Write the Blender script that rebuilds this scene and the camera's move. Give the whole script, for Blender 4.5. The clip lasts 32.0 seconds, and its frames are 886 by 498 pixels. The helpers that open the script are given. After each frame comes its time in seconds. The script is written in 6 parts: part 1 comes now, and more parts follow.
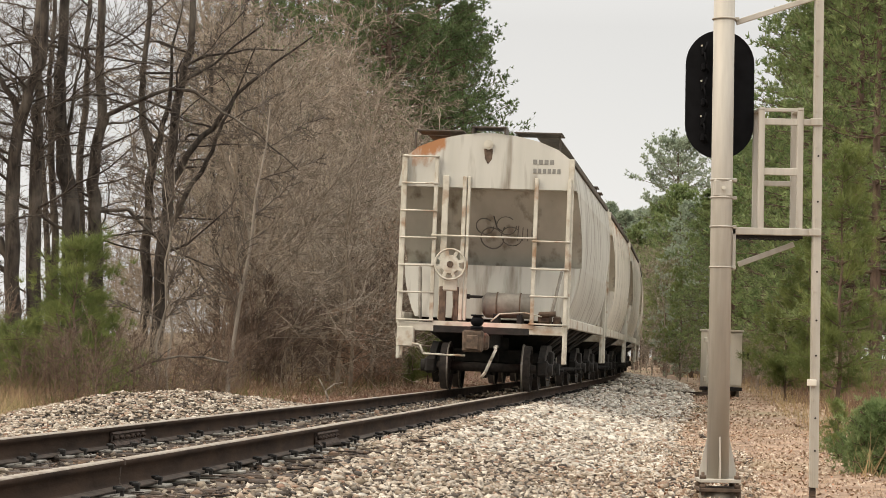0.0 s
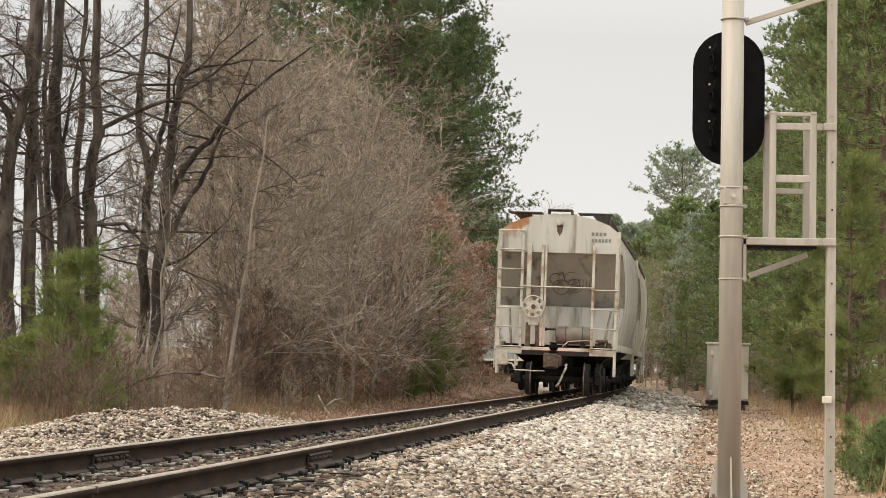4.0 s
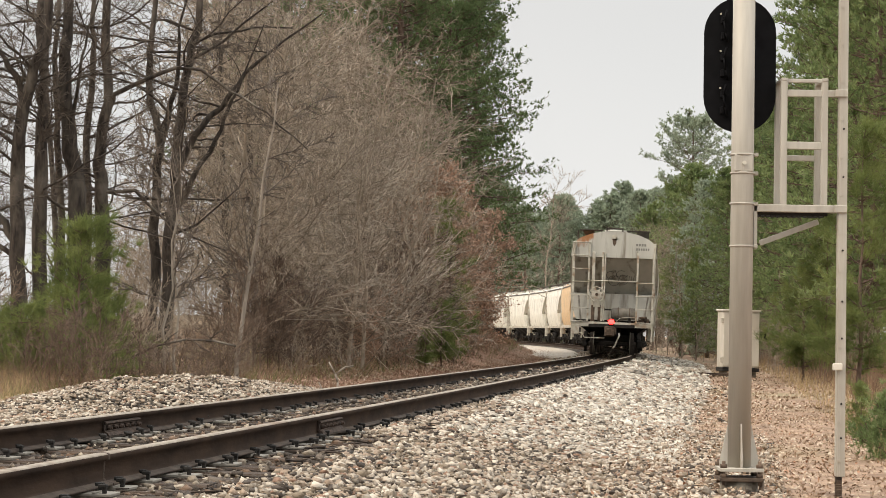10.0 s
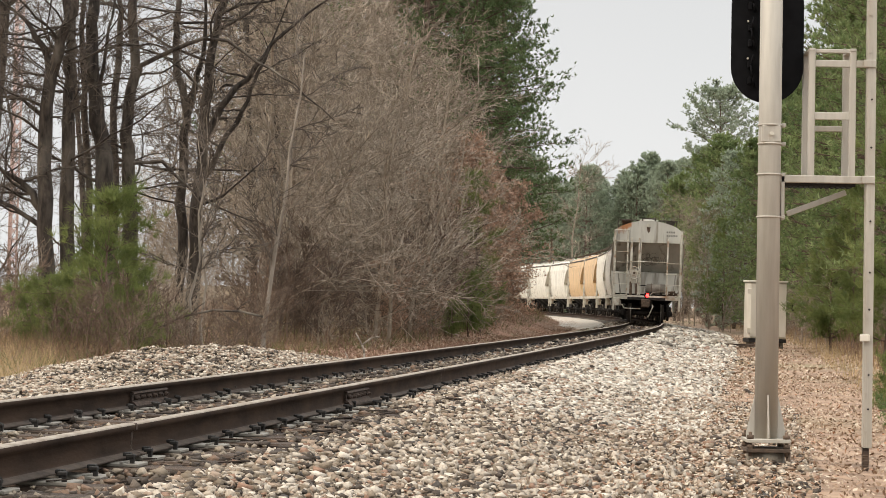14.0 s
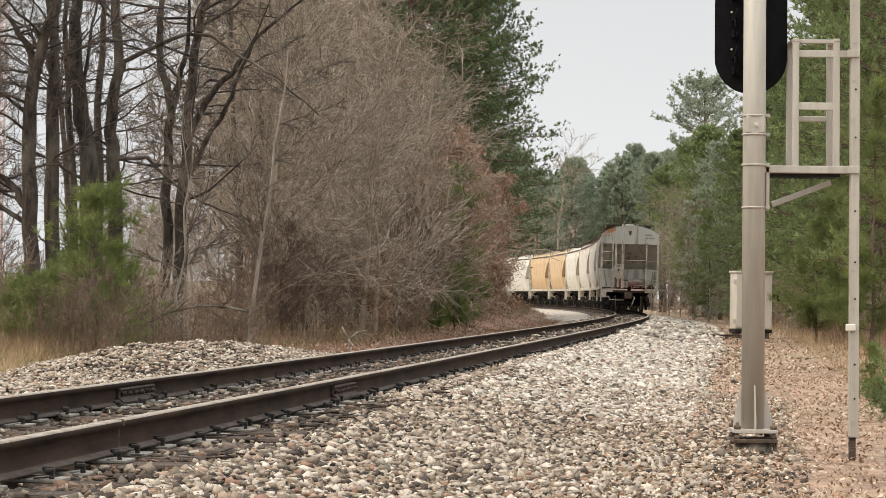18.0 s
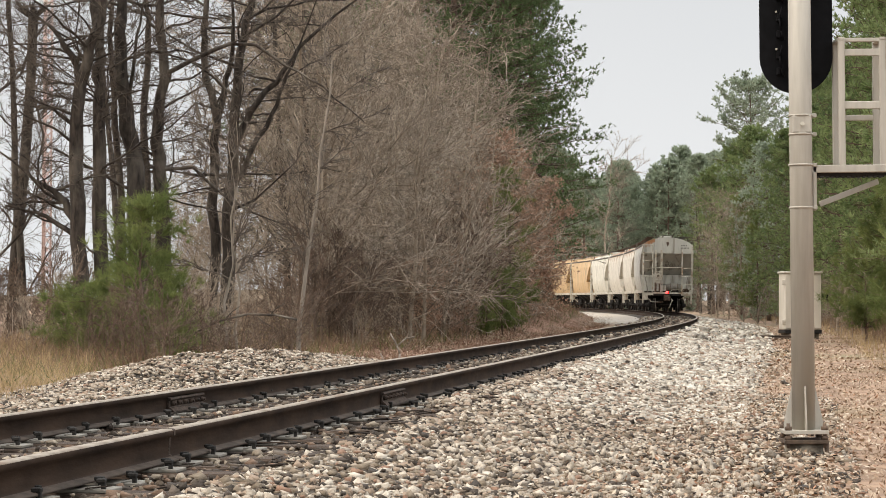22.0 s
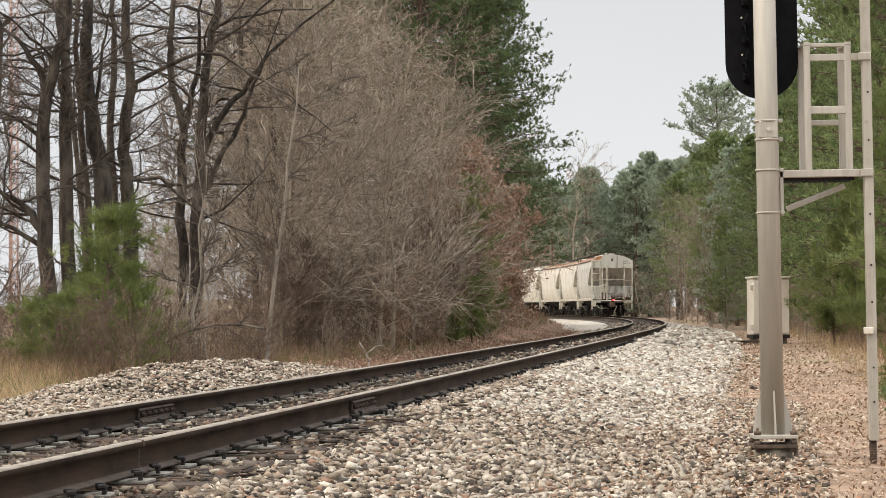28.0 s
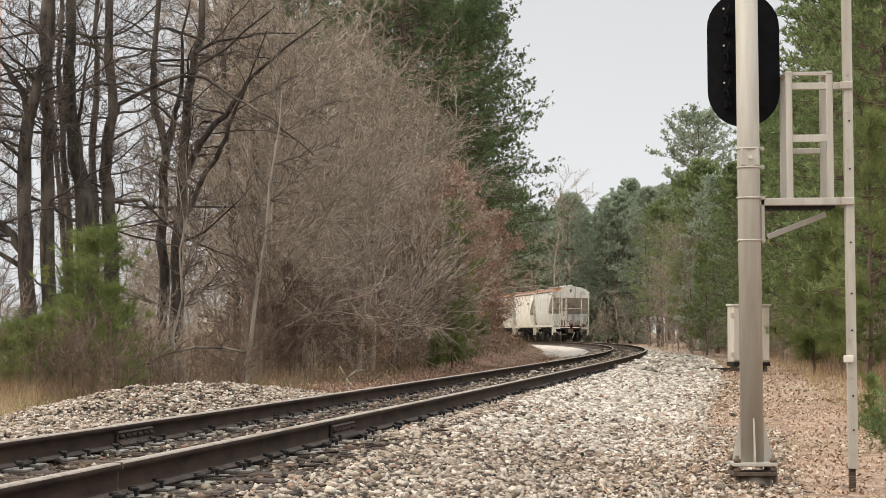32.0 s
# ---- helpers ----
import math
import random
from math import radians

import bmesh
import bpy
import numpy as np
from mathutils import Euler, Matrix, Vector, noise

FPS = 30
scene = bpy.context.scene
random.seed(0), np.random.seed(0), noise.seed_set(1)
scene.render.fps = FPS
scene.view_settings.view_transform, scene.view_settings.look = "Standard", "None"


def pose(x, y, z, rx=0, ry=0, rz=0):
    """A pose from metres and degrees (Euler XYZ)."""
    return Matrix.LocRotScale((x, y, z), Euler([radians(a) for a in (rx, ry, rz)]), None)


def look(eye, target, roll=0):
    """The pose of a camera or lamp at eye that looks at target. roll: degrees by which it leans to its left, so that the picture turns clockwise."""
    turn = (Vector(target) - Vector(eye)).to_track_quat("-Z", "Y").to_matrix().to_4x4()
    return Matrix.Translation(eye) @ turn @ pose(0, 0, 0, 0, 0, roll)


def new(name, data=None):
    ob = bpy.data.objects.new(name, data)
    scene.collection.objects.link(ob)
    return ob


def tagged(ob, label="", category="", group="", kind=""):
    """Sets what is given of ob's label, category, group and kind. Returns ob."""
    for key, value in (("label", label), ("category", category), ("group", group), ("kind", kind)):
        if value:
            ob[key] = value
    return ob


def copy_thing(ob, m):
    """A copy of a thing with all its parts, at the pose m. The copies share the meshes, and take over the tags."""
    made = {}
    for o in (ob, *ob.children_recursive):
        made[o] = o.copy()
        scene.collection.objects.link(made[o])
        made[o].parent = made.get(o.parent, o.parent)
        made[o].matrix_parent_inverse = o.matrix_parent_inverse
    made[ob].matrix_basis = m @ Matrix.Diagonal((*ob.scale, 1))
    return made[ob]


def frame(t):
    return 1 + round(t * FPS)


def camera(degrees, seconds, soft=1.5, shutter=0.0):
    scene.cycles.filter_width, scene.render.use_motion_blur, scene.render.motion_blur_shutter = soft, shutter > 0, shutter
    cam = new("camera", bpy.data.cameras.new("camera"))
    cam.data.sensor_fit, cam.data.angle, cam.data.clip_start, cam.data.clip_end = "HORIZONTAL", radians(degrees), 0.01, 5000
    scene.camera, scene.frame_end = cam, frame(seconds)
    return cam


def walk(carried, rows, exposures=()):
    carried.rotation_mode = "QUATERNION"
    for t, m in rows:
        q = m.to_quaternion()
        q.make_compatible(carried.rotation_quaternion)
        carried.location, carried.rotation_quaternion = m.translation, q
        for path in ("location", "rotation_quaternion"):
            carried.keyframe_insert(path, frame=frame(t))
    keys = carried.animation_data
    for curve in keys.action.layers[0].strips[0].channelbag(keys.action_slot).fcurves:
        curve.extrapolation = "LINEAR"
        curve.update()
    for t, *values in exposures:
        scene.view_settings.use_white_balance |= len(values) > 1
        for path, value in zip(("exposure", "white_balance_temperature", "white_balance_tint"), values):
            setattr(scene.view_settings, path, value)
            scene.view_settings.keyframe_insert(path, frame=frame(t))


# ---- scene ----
cam = camera(24.57, 32.0, soft=0.5)
EYE = (0.0, 0.0, 0.724)
# seconds, tilt, roll and turn in degrees: a camera held by hand on one spot
PATH = [
    (0.0, 92.866, -1.760, -0.715),
    (0.5, 92.930, -1.492, -0.967),
    (1.0, 93.049, -1.512, -1.051),
    (1.5, 93.222, -1.684, -0.905),
    (2.0, 93.307, -1.750, -0.713),
    (2.5, 93.337, -1.623, -0.577),
    (4.5, 93.116, -1.446, -0.616),
    (5.0, 92.882, -1.139, -0.444),
    (5.5, 92.676, -0.939, -0.269),
    (6.0, 92.546, -0.862, -0.155),
    (6.5, 92.394, -0.902, -0.101),
    (7.0, 92.368, -0.933, -0.155),
    (7.5, 92.372, -1.130, -0.223),
    (8.0, 92.384, -1.193, -0.298),
    (8.5, 92.444, -1.158, -0.367),
    (9.0, 92.573, -1.237, -0.375),
    (9.5, 92.510, -1.343, -0.281),
    (10.0, 92.310, -1.530, -0.287),
    (10.5, 92.074, -1.633, -0.219),
    (11.0, 91.878, -1.597, -0.172),
    (11.5, 91.672, -1.529, -0.068),
    (12.0, 91.504, -1.592, 0.068),
    (12.5, 91.481, -1.660, 0.171),
    (13.0, 91.530, -1.681, 0.332),
    (13.5, 91.492, -1.679, 0.422),
    (15.5, 91.452, -1.137, 0.479),
    (16.0, 91.662, -1.344, 0.300),
    (16.5, 91.688, -1.565, 0.145),
    (17.0, 91.618, -1.550, -0.008),
    (17.5, 91.485, -1.263, -0.028),
    (18.0, 91.292, -1.046, 0.072),
    (18.5, 91.079, -1.420, 0.566),
    (19.0, 90.603, -1.657, 1.603),
    (19.5, 90.674, -1.633, 2.391),
    (20.0, 91.890, -0.604, 2.318),
    (20.5, 92.283, 0.313, 1.812),
    (21.0, 91.818, 0.488, 1.547),
    (21.5, 91.536, 0.250, 1.520),
    (22.0, 91.427, -0.199, 1.413),
    (22.5, 91.311, -0.758, 1.190),
    (23.0, 91.297, -0.955, 1.112),
    (23.5, 91.293, -0.865, 1.095),
    (24.0, 91.252, -0.683, 1.137),
    (24.5, 91.210, -0.685, 1.232),
    (26.5, 91.402, 0.015, 1.136),
    (27.0, 91.396, 0.142, 0.974),
    (27.5, 91.557, 0.220, 0.735),
    (28.0, 91.655, 0.342, 0.538),
    (28.5, 91.700, 0.266, 0.454),
    (29.0, 91.723, 0.265, 0.429),
    (29.5, 91.714, 0.295, 0.387),
    (30.0, 91.784, 0.285, 0.338),
    (30.5, 92.102, 0.088, 0.255),
    (31.0, 92.416, -0.141, 0.109),
    (31.5, 92.384, -0.246, 0.090),
    (32.0, 92.353, -0.147, -0.006),
]
walk(cam, [(t, pose(*((-0.067, -0.76, 0.695) if t == 0 else EYE), rx, ry, rz)) for t, rx, ry, rz in PATH],
     exposures=[(0.0, 0.53, 7620, 12.5), (5.0, 0.53, 7620, 12.5), (13.0, 0.52, 7380, 12.5), (32.0, 0.5, 7180, 12.5)])

# ---- light ----
world = bpy.data.worlds.new("overcast_sky")
scene.world = world
world.use_nodes = True
wn, wl = world.node_tree.nodes, world.node_tree.links
sky = wn.new("ShaderNodeTexSky")
sky.sky_type, sky.sun_disc = "NISHITA", False
sky.sun_elevation, sky.sun_rotation = radians(43), radians(242)
sky.air_density, sky.dust_density, sky.ozone_density = 1.0, 3.0, 1.0
cloud = wn.new("ShaderNodeTexNoise")
cloud.inputs["Scale"].default_value, cloud.inputs["Detail"].default_value = 1.6, 4
tone = wn.new("ShaderNodeValToRGB")
tone.color_ramp.elements[0].position, tone.color_ramp.elements[0].color = 0.3, (11.0, 12.3, 13.6, 1)
tone.color_ramp.elements[1].position, tone.color_ramp.elements[1].color = 0.7, (12.5, 13.5, 14.8, 1)
veil = wn.new("ShaderNodeMix")
veil.data_type = "RGBA"
veil.inputs[0].default_value = 0.88
# the cloud deck is dimmer low down and brightest overhead
where = wn.new("ShaderNodeTexCoord")
height = wn.new("ShaderNodeSeparateXYZ")
deck = wn.new("ShaderNodeValToRGB")
for _e, (_p, _g) in zip((deck.color_ramp.elements[0], deck.color_ramp.elements[1], deck.color_ramp.elements.new(0.16), deck.color_ramp.elements.new(0.45)), ((0.0, 0.355), (1.0, 1.0), (0.16, 0.3), (0.45, 0.6))):
    _e.position, _e.color = _p, (_g, _g, _g, 1)
lift = wn.new("ShaderNodeMix")
lift.data_type, lift.blend_type = "RGBA", "MULTIPLY"
lift.inputs[0].default_value = 1.0
wl.new(where.outputs["Generated"], height.inputs[0])
wl.new(height.outputs["Z"], deck.inputs["Fac"])
wl.new(cloud.outputs["Fac"], tone.inputs["Fac"])
wl.new(sky.outputs["Color"], veil.inputs[6])
wl.new(tone.outputs["Color"], veil.inputs[7])
wl.new(veil.outputs[2], lift.inputs[6])
wl.new(deck.outputs["Color"], lift.inputs[7])
wl.new(lift.outputs[2], wn["Background"].inputs["Color"])
wn["Background"].inputs["Strength"].default_value = 0.15
sun = new("sun", bpy.data.lights.new("sun", "SUN"))
sun.data.energy, sun.data.angle, sun.data.color = 1.3, radians(30), (1.0, 0.93, 0.83)
sun.matrix_world = look((0, 0, 50), (30, 16, 18))


# ---- materials ----
def material(name, dark, light, scale=8.0, rough=0.8, metal=0.0, bump=0.3, bump_scale=None, stain=None, stain_scale=0.7,
             stain_amount=0.5, stretch=(1, 1, 1), vary=0.0, island=False):
    m = bpy.data.materials.new(name)
    m.use_nodes = True
    n, l = m.node_tree.nodes, m.node_tree.links
    out = n["Principled BSDF"]
    co = n.new("ShaderNodeTexCoord")
    mp = n.new("ShaderNodeMapping")
    mp.inputs["Scale"].default_value = stretch
    l.new(co.outputs["Object"], mp.inputs["Vector"])
    fine = n.new("ShaderNodeTexNoise")
    fine.inputs["Scale"].default_value, fine.inputs["Detail"].default_value = scale, 6
    l.new(mp.outputs["Vector"], fine.inputs["Vector"])
    ramp = n.new("ShaderNodeValToRGB")
    ramp.color_ramp.elements[0].position, ramp.color_ramp.elements[0].color = 0.32, (*dark, 1)
    ramp.color_ramp.elements[1].position, ramp.color_ramp.elements[1].color = 0.68, (*light, 1)
    l.new(fine.outputs["Fac"], ramp.inputs["Fac"])
    color = ramp.outputs["Color"]
    if stain:
        big = n.new("ShaderNodeTexNoise")
        big.inputs["Scale"].default_value, big.inputs["Detail"].default_value = stain_scale, 5
        l.new(mp.outputs["Vector"], big.inputs["Vector"])
        mask = n.new("ShaderNodeValToRGB")
        mask.color_ramp.elements[0].position, mask.color_ramp.elements[1].position = 0.62 - 0.24 * stain_amount, 0.74 - 0.1 * stain_amount
        l.new(big.outputs["Fac"], mask.inputs["Fac"])
        mix = n.new("ShaderNodeMix")
        mix.data_type = "RGBA"
        l.new(mask.outputs["Color"], mix.inputs[0])
        l.new(color, mix.inputs[6])
        mix.inputs[7].default_value = (*stain, 1)
        color = mix.outputs[2]
    if vary:
        if island:
            src = n.new("ShaderNodeNewGeometry").outputs["Random Per Island"]
        else:
            src = n.new("ShaderNodeObjectInfo").outputs["Random"]
        span = n.new("ShaderNodeMapRange")
        span.inputs["To Min"].default_value, span.inputs["To Max"].default_value = 1 - vary, 1 + vary
        l.new(src, span.inputs["Value"])
        hsv = n.new("ShaderNodeHueSaturation")
        l.new(span.outputs["Result"], hsv.inputs["Value"])
        l.new(color, hsv.inputs["Color"])
        color = hsv.outputs["Color"]
    l.new(color, out.inputs["Base Color"])
    out.inputs["Roughness"].default_value, out.inputs["Metallic"].default_value = rough, metal
    if bump:
        grain = n.new("ShaderNodeTexNoise")
        grain.inputs["Scale"].default_value, grain.inputs["Detail"].default_value = bump_scale or scale * 3, 4
        l.new(mp.outputs["Vector"], grain.inputs["Vector"])
        b = n.new("ShaderNodeBump")
        b.inputs["Strength"].default_value, b.inputs["Distance"].default_value = bump, 0.02
        l.new(grain.outputs["Fac"], b.inputs["Height"])
        l.new(b.outputs["Normal"], out.inputs["Normal"])
    return m


def stone_material(name, stops, rough=0.9):
    """Stones that each take one tone of a ramp."""
    m = material(name, (0.8, 0.8, 0.8), (1, 1, 1), 30, rough, bump=0.4)
    n, l = m.node_tree.nodes, m.node_tree.links
    geo = n.new("ShaderNodeNewGeometry")
    ramp = n.new("ShaderNodeValToRGB")
    ramp.color_ramp.interpolation = "CONSTANT"
    while len(ramp.color_ramp.elements) < len(stops):
        ramp.color_ramp.elements.new(0.5)
    for e, (p, c) in zip(ramp.color_ramp.elements, stops):
        e.position, e.color = p, (*c, 1)
    l.new(geo.outputs["Random Per Island"], ramp.inputs["Fac"])
    mix = n.new("ShaderNodeMix")
    mix.data_type, mix.blend_type = "RGBA", "MULTIPLY"
    mix.inputs[0].default_value = 1
    bsdf = n["Principled BSDF"]
    old = bsdf.inputs["Base Color"].links[0].from_socket
    l.new(ramp.outputs["Color"], mix.inputs[6])
    l.new(old, mix.inputs[7])
    l.new(mix.outputs[2], bsdf.inputs["Base Color"])
    return m


M_GROUND = material("leaf_litter_soil", (0.16, 0.1, 0.065), (0.36, 0.24, 0.16), 3.5, 1.0, bump=1.0, bump_scale=14, stain=(0.2, 0.17, 0.09), stain_scale=0.12)
M_CLAY = material("red_clay", (0.17, 0.09, 0.055), (0.31, 0.18, 0.12), 1.2, 1.0, bump=1.0, bump_scale=9, stain=(0.2, 0.15, 0.1), stain_scale=0.5)
# fines coloured near-black, with the shade of the gaps between stones painted in
M_BED = material("gap_shaded_fines", (0.02, 0.015, 0.011), (0.09, 0.07, 0.05), 11, 1.0, bump=1.0, bump_scale=16, stain=(0.1, 0.078, 0.058), stain_scale=0.4)
M_STONE = stone_material("ballast_stone", [(0.0, (0.22, 0.17, 0.12)), (0.18, (0.41, 0.34, 0.265)), (0.36, (0.5, 0.425, 0.34)), (0.47, (0.075, 0.056, 0.042)),
                                           (0.63, (0.34, 0.25, 0.18)), (0.8, (0.62, 0.54, 0.44)), (0.9, (0.28, 0.165, 0.11)), (0.95, (0.06, 0.048, 0.038))])
M_STONE_FRESH = stone_material("fresh_ballast_stone", [(0.0, (0.27, 0.235, 0.19)), (0.14, (0.45, 0.4, 0.33)), (0.38, (0.57, 0.515, 0.43)), (0.56, (0.12, 0.1, 0.08)), (0.64, (0.44, 0.35, 0.265)), (0.74, (0.69, 0.635, 0.54)), (0.94, (0.3, 0.2, 0.145))])
M_STONE_ONE = material("single_ballast_stone", (0.3, 0.25, 0.195), (0.43, 0.37, 0.3), 20, 0.9, bump=0.4, vary=0.5)
M_STONE_DIRTY = stone_material("grimy_ballast_stone", [(0.0, (0.13, 0.1, 0.075)), (0.28, (0.26, 0.21, 0.155)), (0.45, (0.06, 0.045, 0.034)), (0.75, (0.42, 0.35, 0.27)), (0.86, (0.19, 0.12, 0.08))])
M_LEAF = stone_material("fallen_leaf", [(0.0, (0.3, 0.195, 0.125)), (0.3, (0.45, 0.335, 0.235)), (0.55, (0.22, 0.14, 0.09)), (0.75, (0.56, 0.46, 0.35)), (0.94, (0.37, 0.19, 0.11))])
M_LEAF_RED = stone_material("red_brown_fallen_leaf", [(0.0, (0.27, 0.145, 0.1)), (0.35, (0.38, 0.235, 0.17)), (0.6, (0.2, 0.11, 0.075)), (0.8, (0.48, 0.33, 0.25)), (0.94, (0.33, 0.15, 0.1))])
M_RAIL = material("rusted_rail_steel", (0.02, 0.012, 0.0078), (0.05, 0.03, 0.0195), 9, 0.85, 0.0, 0.3, stain=(0.052, 0.031, 0.02), stain_scale=1.5, stretch=(1, 0.25, 1))
M_RAIL.node_tree.nodes["Principled BSDF"].inputs["Specular IOR Level"].default_value = 0.15
M_RAILFOOT = material("dusty_rail_foot", (0.03, 0.02, 0.014), (0.085, 0.06, 0.043), 8, 0.9, 0.0, 0.2)
M_RAILTOP = material("worn_rail_head", (0.2, 0.16, 0.12), (0.35, 0.295, 0.235), 12, 0.6, 0.25, 0.05, stain=(0.2, 0.14, 0.095), stain_scale=2)
M_TIE = material("weathered_tie_wood", (0.018, 0.012, 0.009), (0.085, 0.056, 0.038), 10, 0.95, bump=0.9, stretch=(0.25, 2.5, 2.5), vary=0.35)
M_IRON = material("rusty_iron", (0.03, 0.02, 0.015), (0.095, 0.062, 0.045), 25, 0.85, 0.3, 0.4)
M_GALV = material("galvanised_steel", (0.37, 0.34, 0.29), (0.47, 0.435, 0.375), 6, 0.55, 0.1, 0.08, stain=(0.34, 0.3, 0.24), stain_scale=1.5, stretch=(3, 3, 0.35))
M_BLACK = material("matt_black_paint", (0.003, 0.003, 0.0035), (0.006, 0.006, 0.007), 15, 0.75, bump=0.05)
M_BLACK.node_tree.nodes["Principled BSDF"].inputs["Specular IOR Level"].default_value = 0.12
M_CONC = material("stained_concrete", (0.1, 0.083, 0.062), (0.21, 0.18, 0.14), 12, 0.95, bump=0.5)
M_CASE = material("weathered_aluminium_case", (0.58, 0.53, 0.44), (0.68, 0.63, 0.54), 3, 0.6, 0.0, 0.05, stain=(0.4, 0.36, 0.3), stain_scale=0.9, stretch=(1, 1, 0.3))
M_BARK = material("furrowed_bark", (0.015, 0.011, 0.0085), (0.075, 0.059, 0.046), 11, 1.0, bump=1.0, bump_scale=22, stain=(0.16, 0.137, 0.11), stain_scale=1.8, stain_amount=0.45, stretch=(1, 1, 0.3), vary=0.2)
M_PALEBARK = material("pale_smooth_bark", (0.17, 0.14, 0.11), (0.32, 0.27, 0.22), 7, 0.95, bump=0.4, stretch=(1, 1, 0.4))
M_TWIG = material("bare_twig", (0.168, 0.133, 0.1), (0.355, 0.288, 0.222), 2, 1.0, bump=0, vary=0.55, island=True)
M_STEM = material("red_brown_stem", (0.075, 0.05, 0.035), (0.19, 0.13, 0.092), 2, 1.0, bump=0, vary=0.4, island=True)
M_TWIG_PALE = material("pale_grey_twig", (0.24, 0.2, 0.155), (0.4, 0.335, 0.265), 2, 1.0, bump=0, vary=0.35, island=True)
M_TWIG_DARK = material("dark_hardwood_twig", (0.06, 0.046, 0.036), (0.14, 0.112, 0.088), 2, 1.0, bump=0, vary=0.15)
M_PINEBARK = material("pine_bark", (0.07, 0.045, 0.033), (0.18, 0.12, 0.09), 7, 1.0, bump=0.8, stretch=(1, 1, 0.3))


def foliage(name, dark, light, vary=0.25, thin_share=0.45):
    m = material(name, dark, light, 1.3, 0.7, bump=0, vary=vary, island=True)
    b = m.node_tree.nodes["Principled BSDF"]
    b.inputs["Specular IOR Level"].default_value = 0.25
    # thin leaves let some light through
    n, l = m.node_tree.nodes, m.node_tree.links
    thin, both = n.new("ShaderNodeBsdfTranslucent"), n.new("ShaderNodeMixShader")
    both.inputs[0].default_value = thin_share
    l.new(b.inputs["Base Color"].links[0].from_socket, thin.inputs["Color"])
    l.new(b.outputs[0], both.inputs[1])
    l.new(thin.outputs[0], both.inputs[2])
    l.new(both.outputs[0], n["Material Output"].inputs["Surface"])
    return m


M_PINE = foliage("dark_pine_needle", (0.08, 0.125, 0.052), (0.18, 0.235, 0.105))
M_PINE_LIGHT = foliage("young_pine_needle", (0.1, 0.135, 0.042), (0.23, 0.26, 0.09))
# distance haze is put into this needle colour, far paler than real needles
M_PINE_HAZE = foliage("hazed_pine_needle", (0.25, 0.3, 0.215), (0.37, 0.42, 0.31), thin_share=0.6)
M_PINE_SUN = foliage("yellow_green_pine_needle", (0.128, 0.186, 0.072), (0.28, 0.33, 0.146))
M_OAKLEAF = foliage("dead_oak_leaf", (0.27, 0.165, 0.115), (0.46, 0.305, 0.22))
M_GRASS = foliage("dry_grass", (0.29, 0.205, 0.105), (0.48, 0.355, 0.2))
M_WEED = foliage("dull_green_weed", (0.09, 0.1, 0.04), (0.2, 0.19, 0.08))
M_BRUSH = foliage("brush_stem", (0.13, 0.08, 0.052), (0.26, 0.165, 0.11))


def car_paint(name, base, light, rust_amount, grime=(0.2, 0.17, 0.13), corner=0.0, dirt=0.25):
    m = material(name, base, light, 1.1, 0.55, bump=0.06, stain=grime, stain_scale=1.9, stain_amount=dirt, stretch=(2.2, 1.5, 0.25))
    n, l = m.node_tree.nodes, m.node_tree.links
    bsdf = n["Principled BSDF"]
    old = bsdf.inputs["Base Color"].links[0].from_socket
    co = n.new("ShaderNodeTexCoord")
    sep = n.new("ShaderNodeSeparateXYZ")
    l.new(co.outputs["Object"], sep.inputs[0])
    hi = n.new("ShaderNodeMapRange")
    hi.inputs["From Min"].default_value, hi.inputs["From Max"].default_value = 3.2, 4.4
    hi.inputs["To Min"].default_value, hi.inputs["To Max"].default_value = -0.2, 0.12
    l.new(sep.outputs["Z"], hi.inputs["Value"])
    mp = n.new("ShaderNodeMapping")
    mp.inputs["Scale"].default_value = (1, 1.3, 0.5)
    l.new(co.outputs["Object"], mp.inputs["Vector"])
    nz = n.new("ShaderNodeTexNoise")
    nz.inputs["Scale"].default_value, nz.inputs["Detail"].default_value, nz.inputs["Roughness"].default_value = 1.7, 8, 0.65
    l.new(mp.outputs["Vector"], nz.inputs["Vector"])
    add = n.new("ShaderNodeMath")
    l.new(nz.outputs["Fac"], add.inputs[0])
    l.new(hi.outputs["Result"], add.inputs[1])
    ramp = n.new("ShaderNodeValToRGB")
    ramp.color_ramp.elements[0].position, ramp.color_ramp.elements[1].position = 0.72 - rust_amount, 0.84 - rust_amount
    total = add.outputs[0]
    if corner:
        edge = n.new("ShaderNodeMapRange")
        edge.inputs["From Min"].default_value, edge.inputs["From Max"].default_value = -0.2, -1.5
        edge.inputs["To Min"].default_value, edge.inputs["To Max"].default_value = 0.0, corner
        l.new(sep.outputs["X"], edge.inputs["Value"])
        high = n.new("ShaderNodeMapRange")
        high.inputs["From Min"].default_value, high.inputs["From Max"].default_value = 3.7, 4.35
        l.new(sep.outputs["Z"], high.inputs["Value"])
        both = n.new("ShaderNodeMath")
        both.operation = "MULTIPLY_ADD"
        l.new(edge.outputs["Result"], both.inputs[0])
        l.new(high.outputs["Result"], both.inputs[1])
        l.new(total, both.inputs[2])
        total = both.outputs[0]
    l.new(total, ramp.inputs["Fac"])
    mix = n.new("ShaderNodeMix")
    mix.data_type = "RGBA"
    l.new(ramp.outputs["Color"], mix.inputs[0])
    l.new(old, mix.inputs[6])
    mix.inputs[7].default_value = (0.34, 0.15, 0.06, 1)
    l.new(mix.outputs[2], bsdf.inputs["Base Color"])
    return m


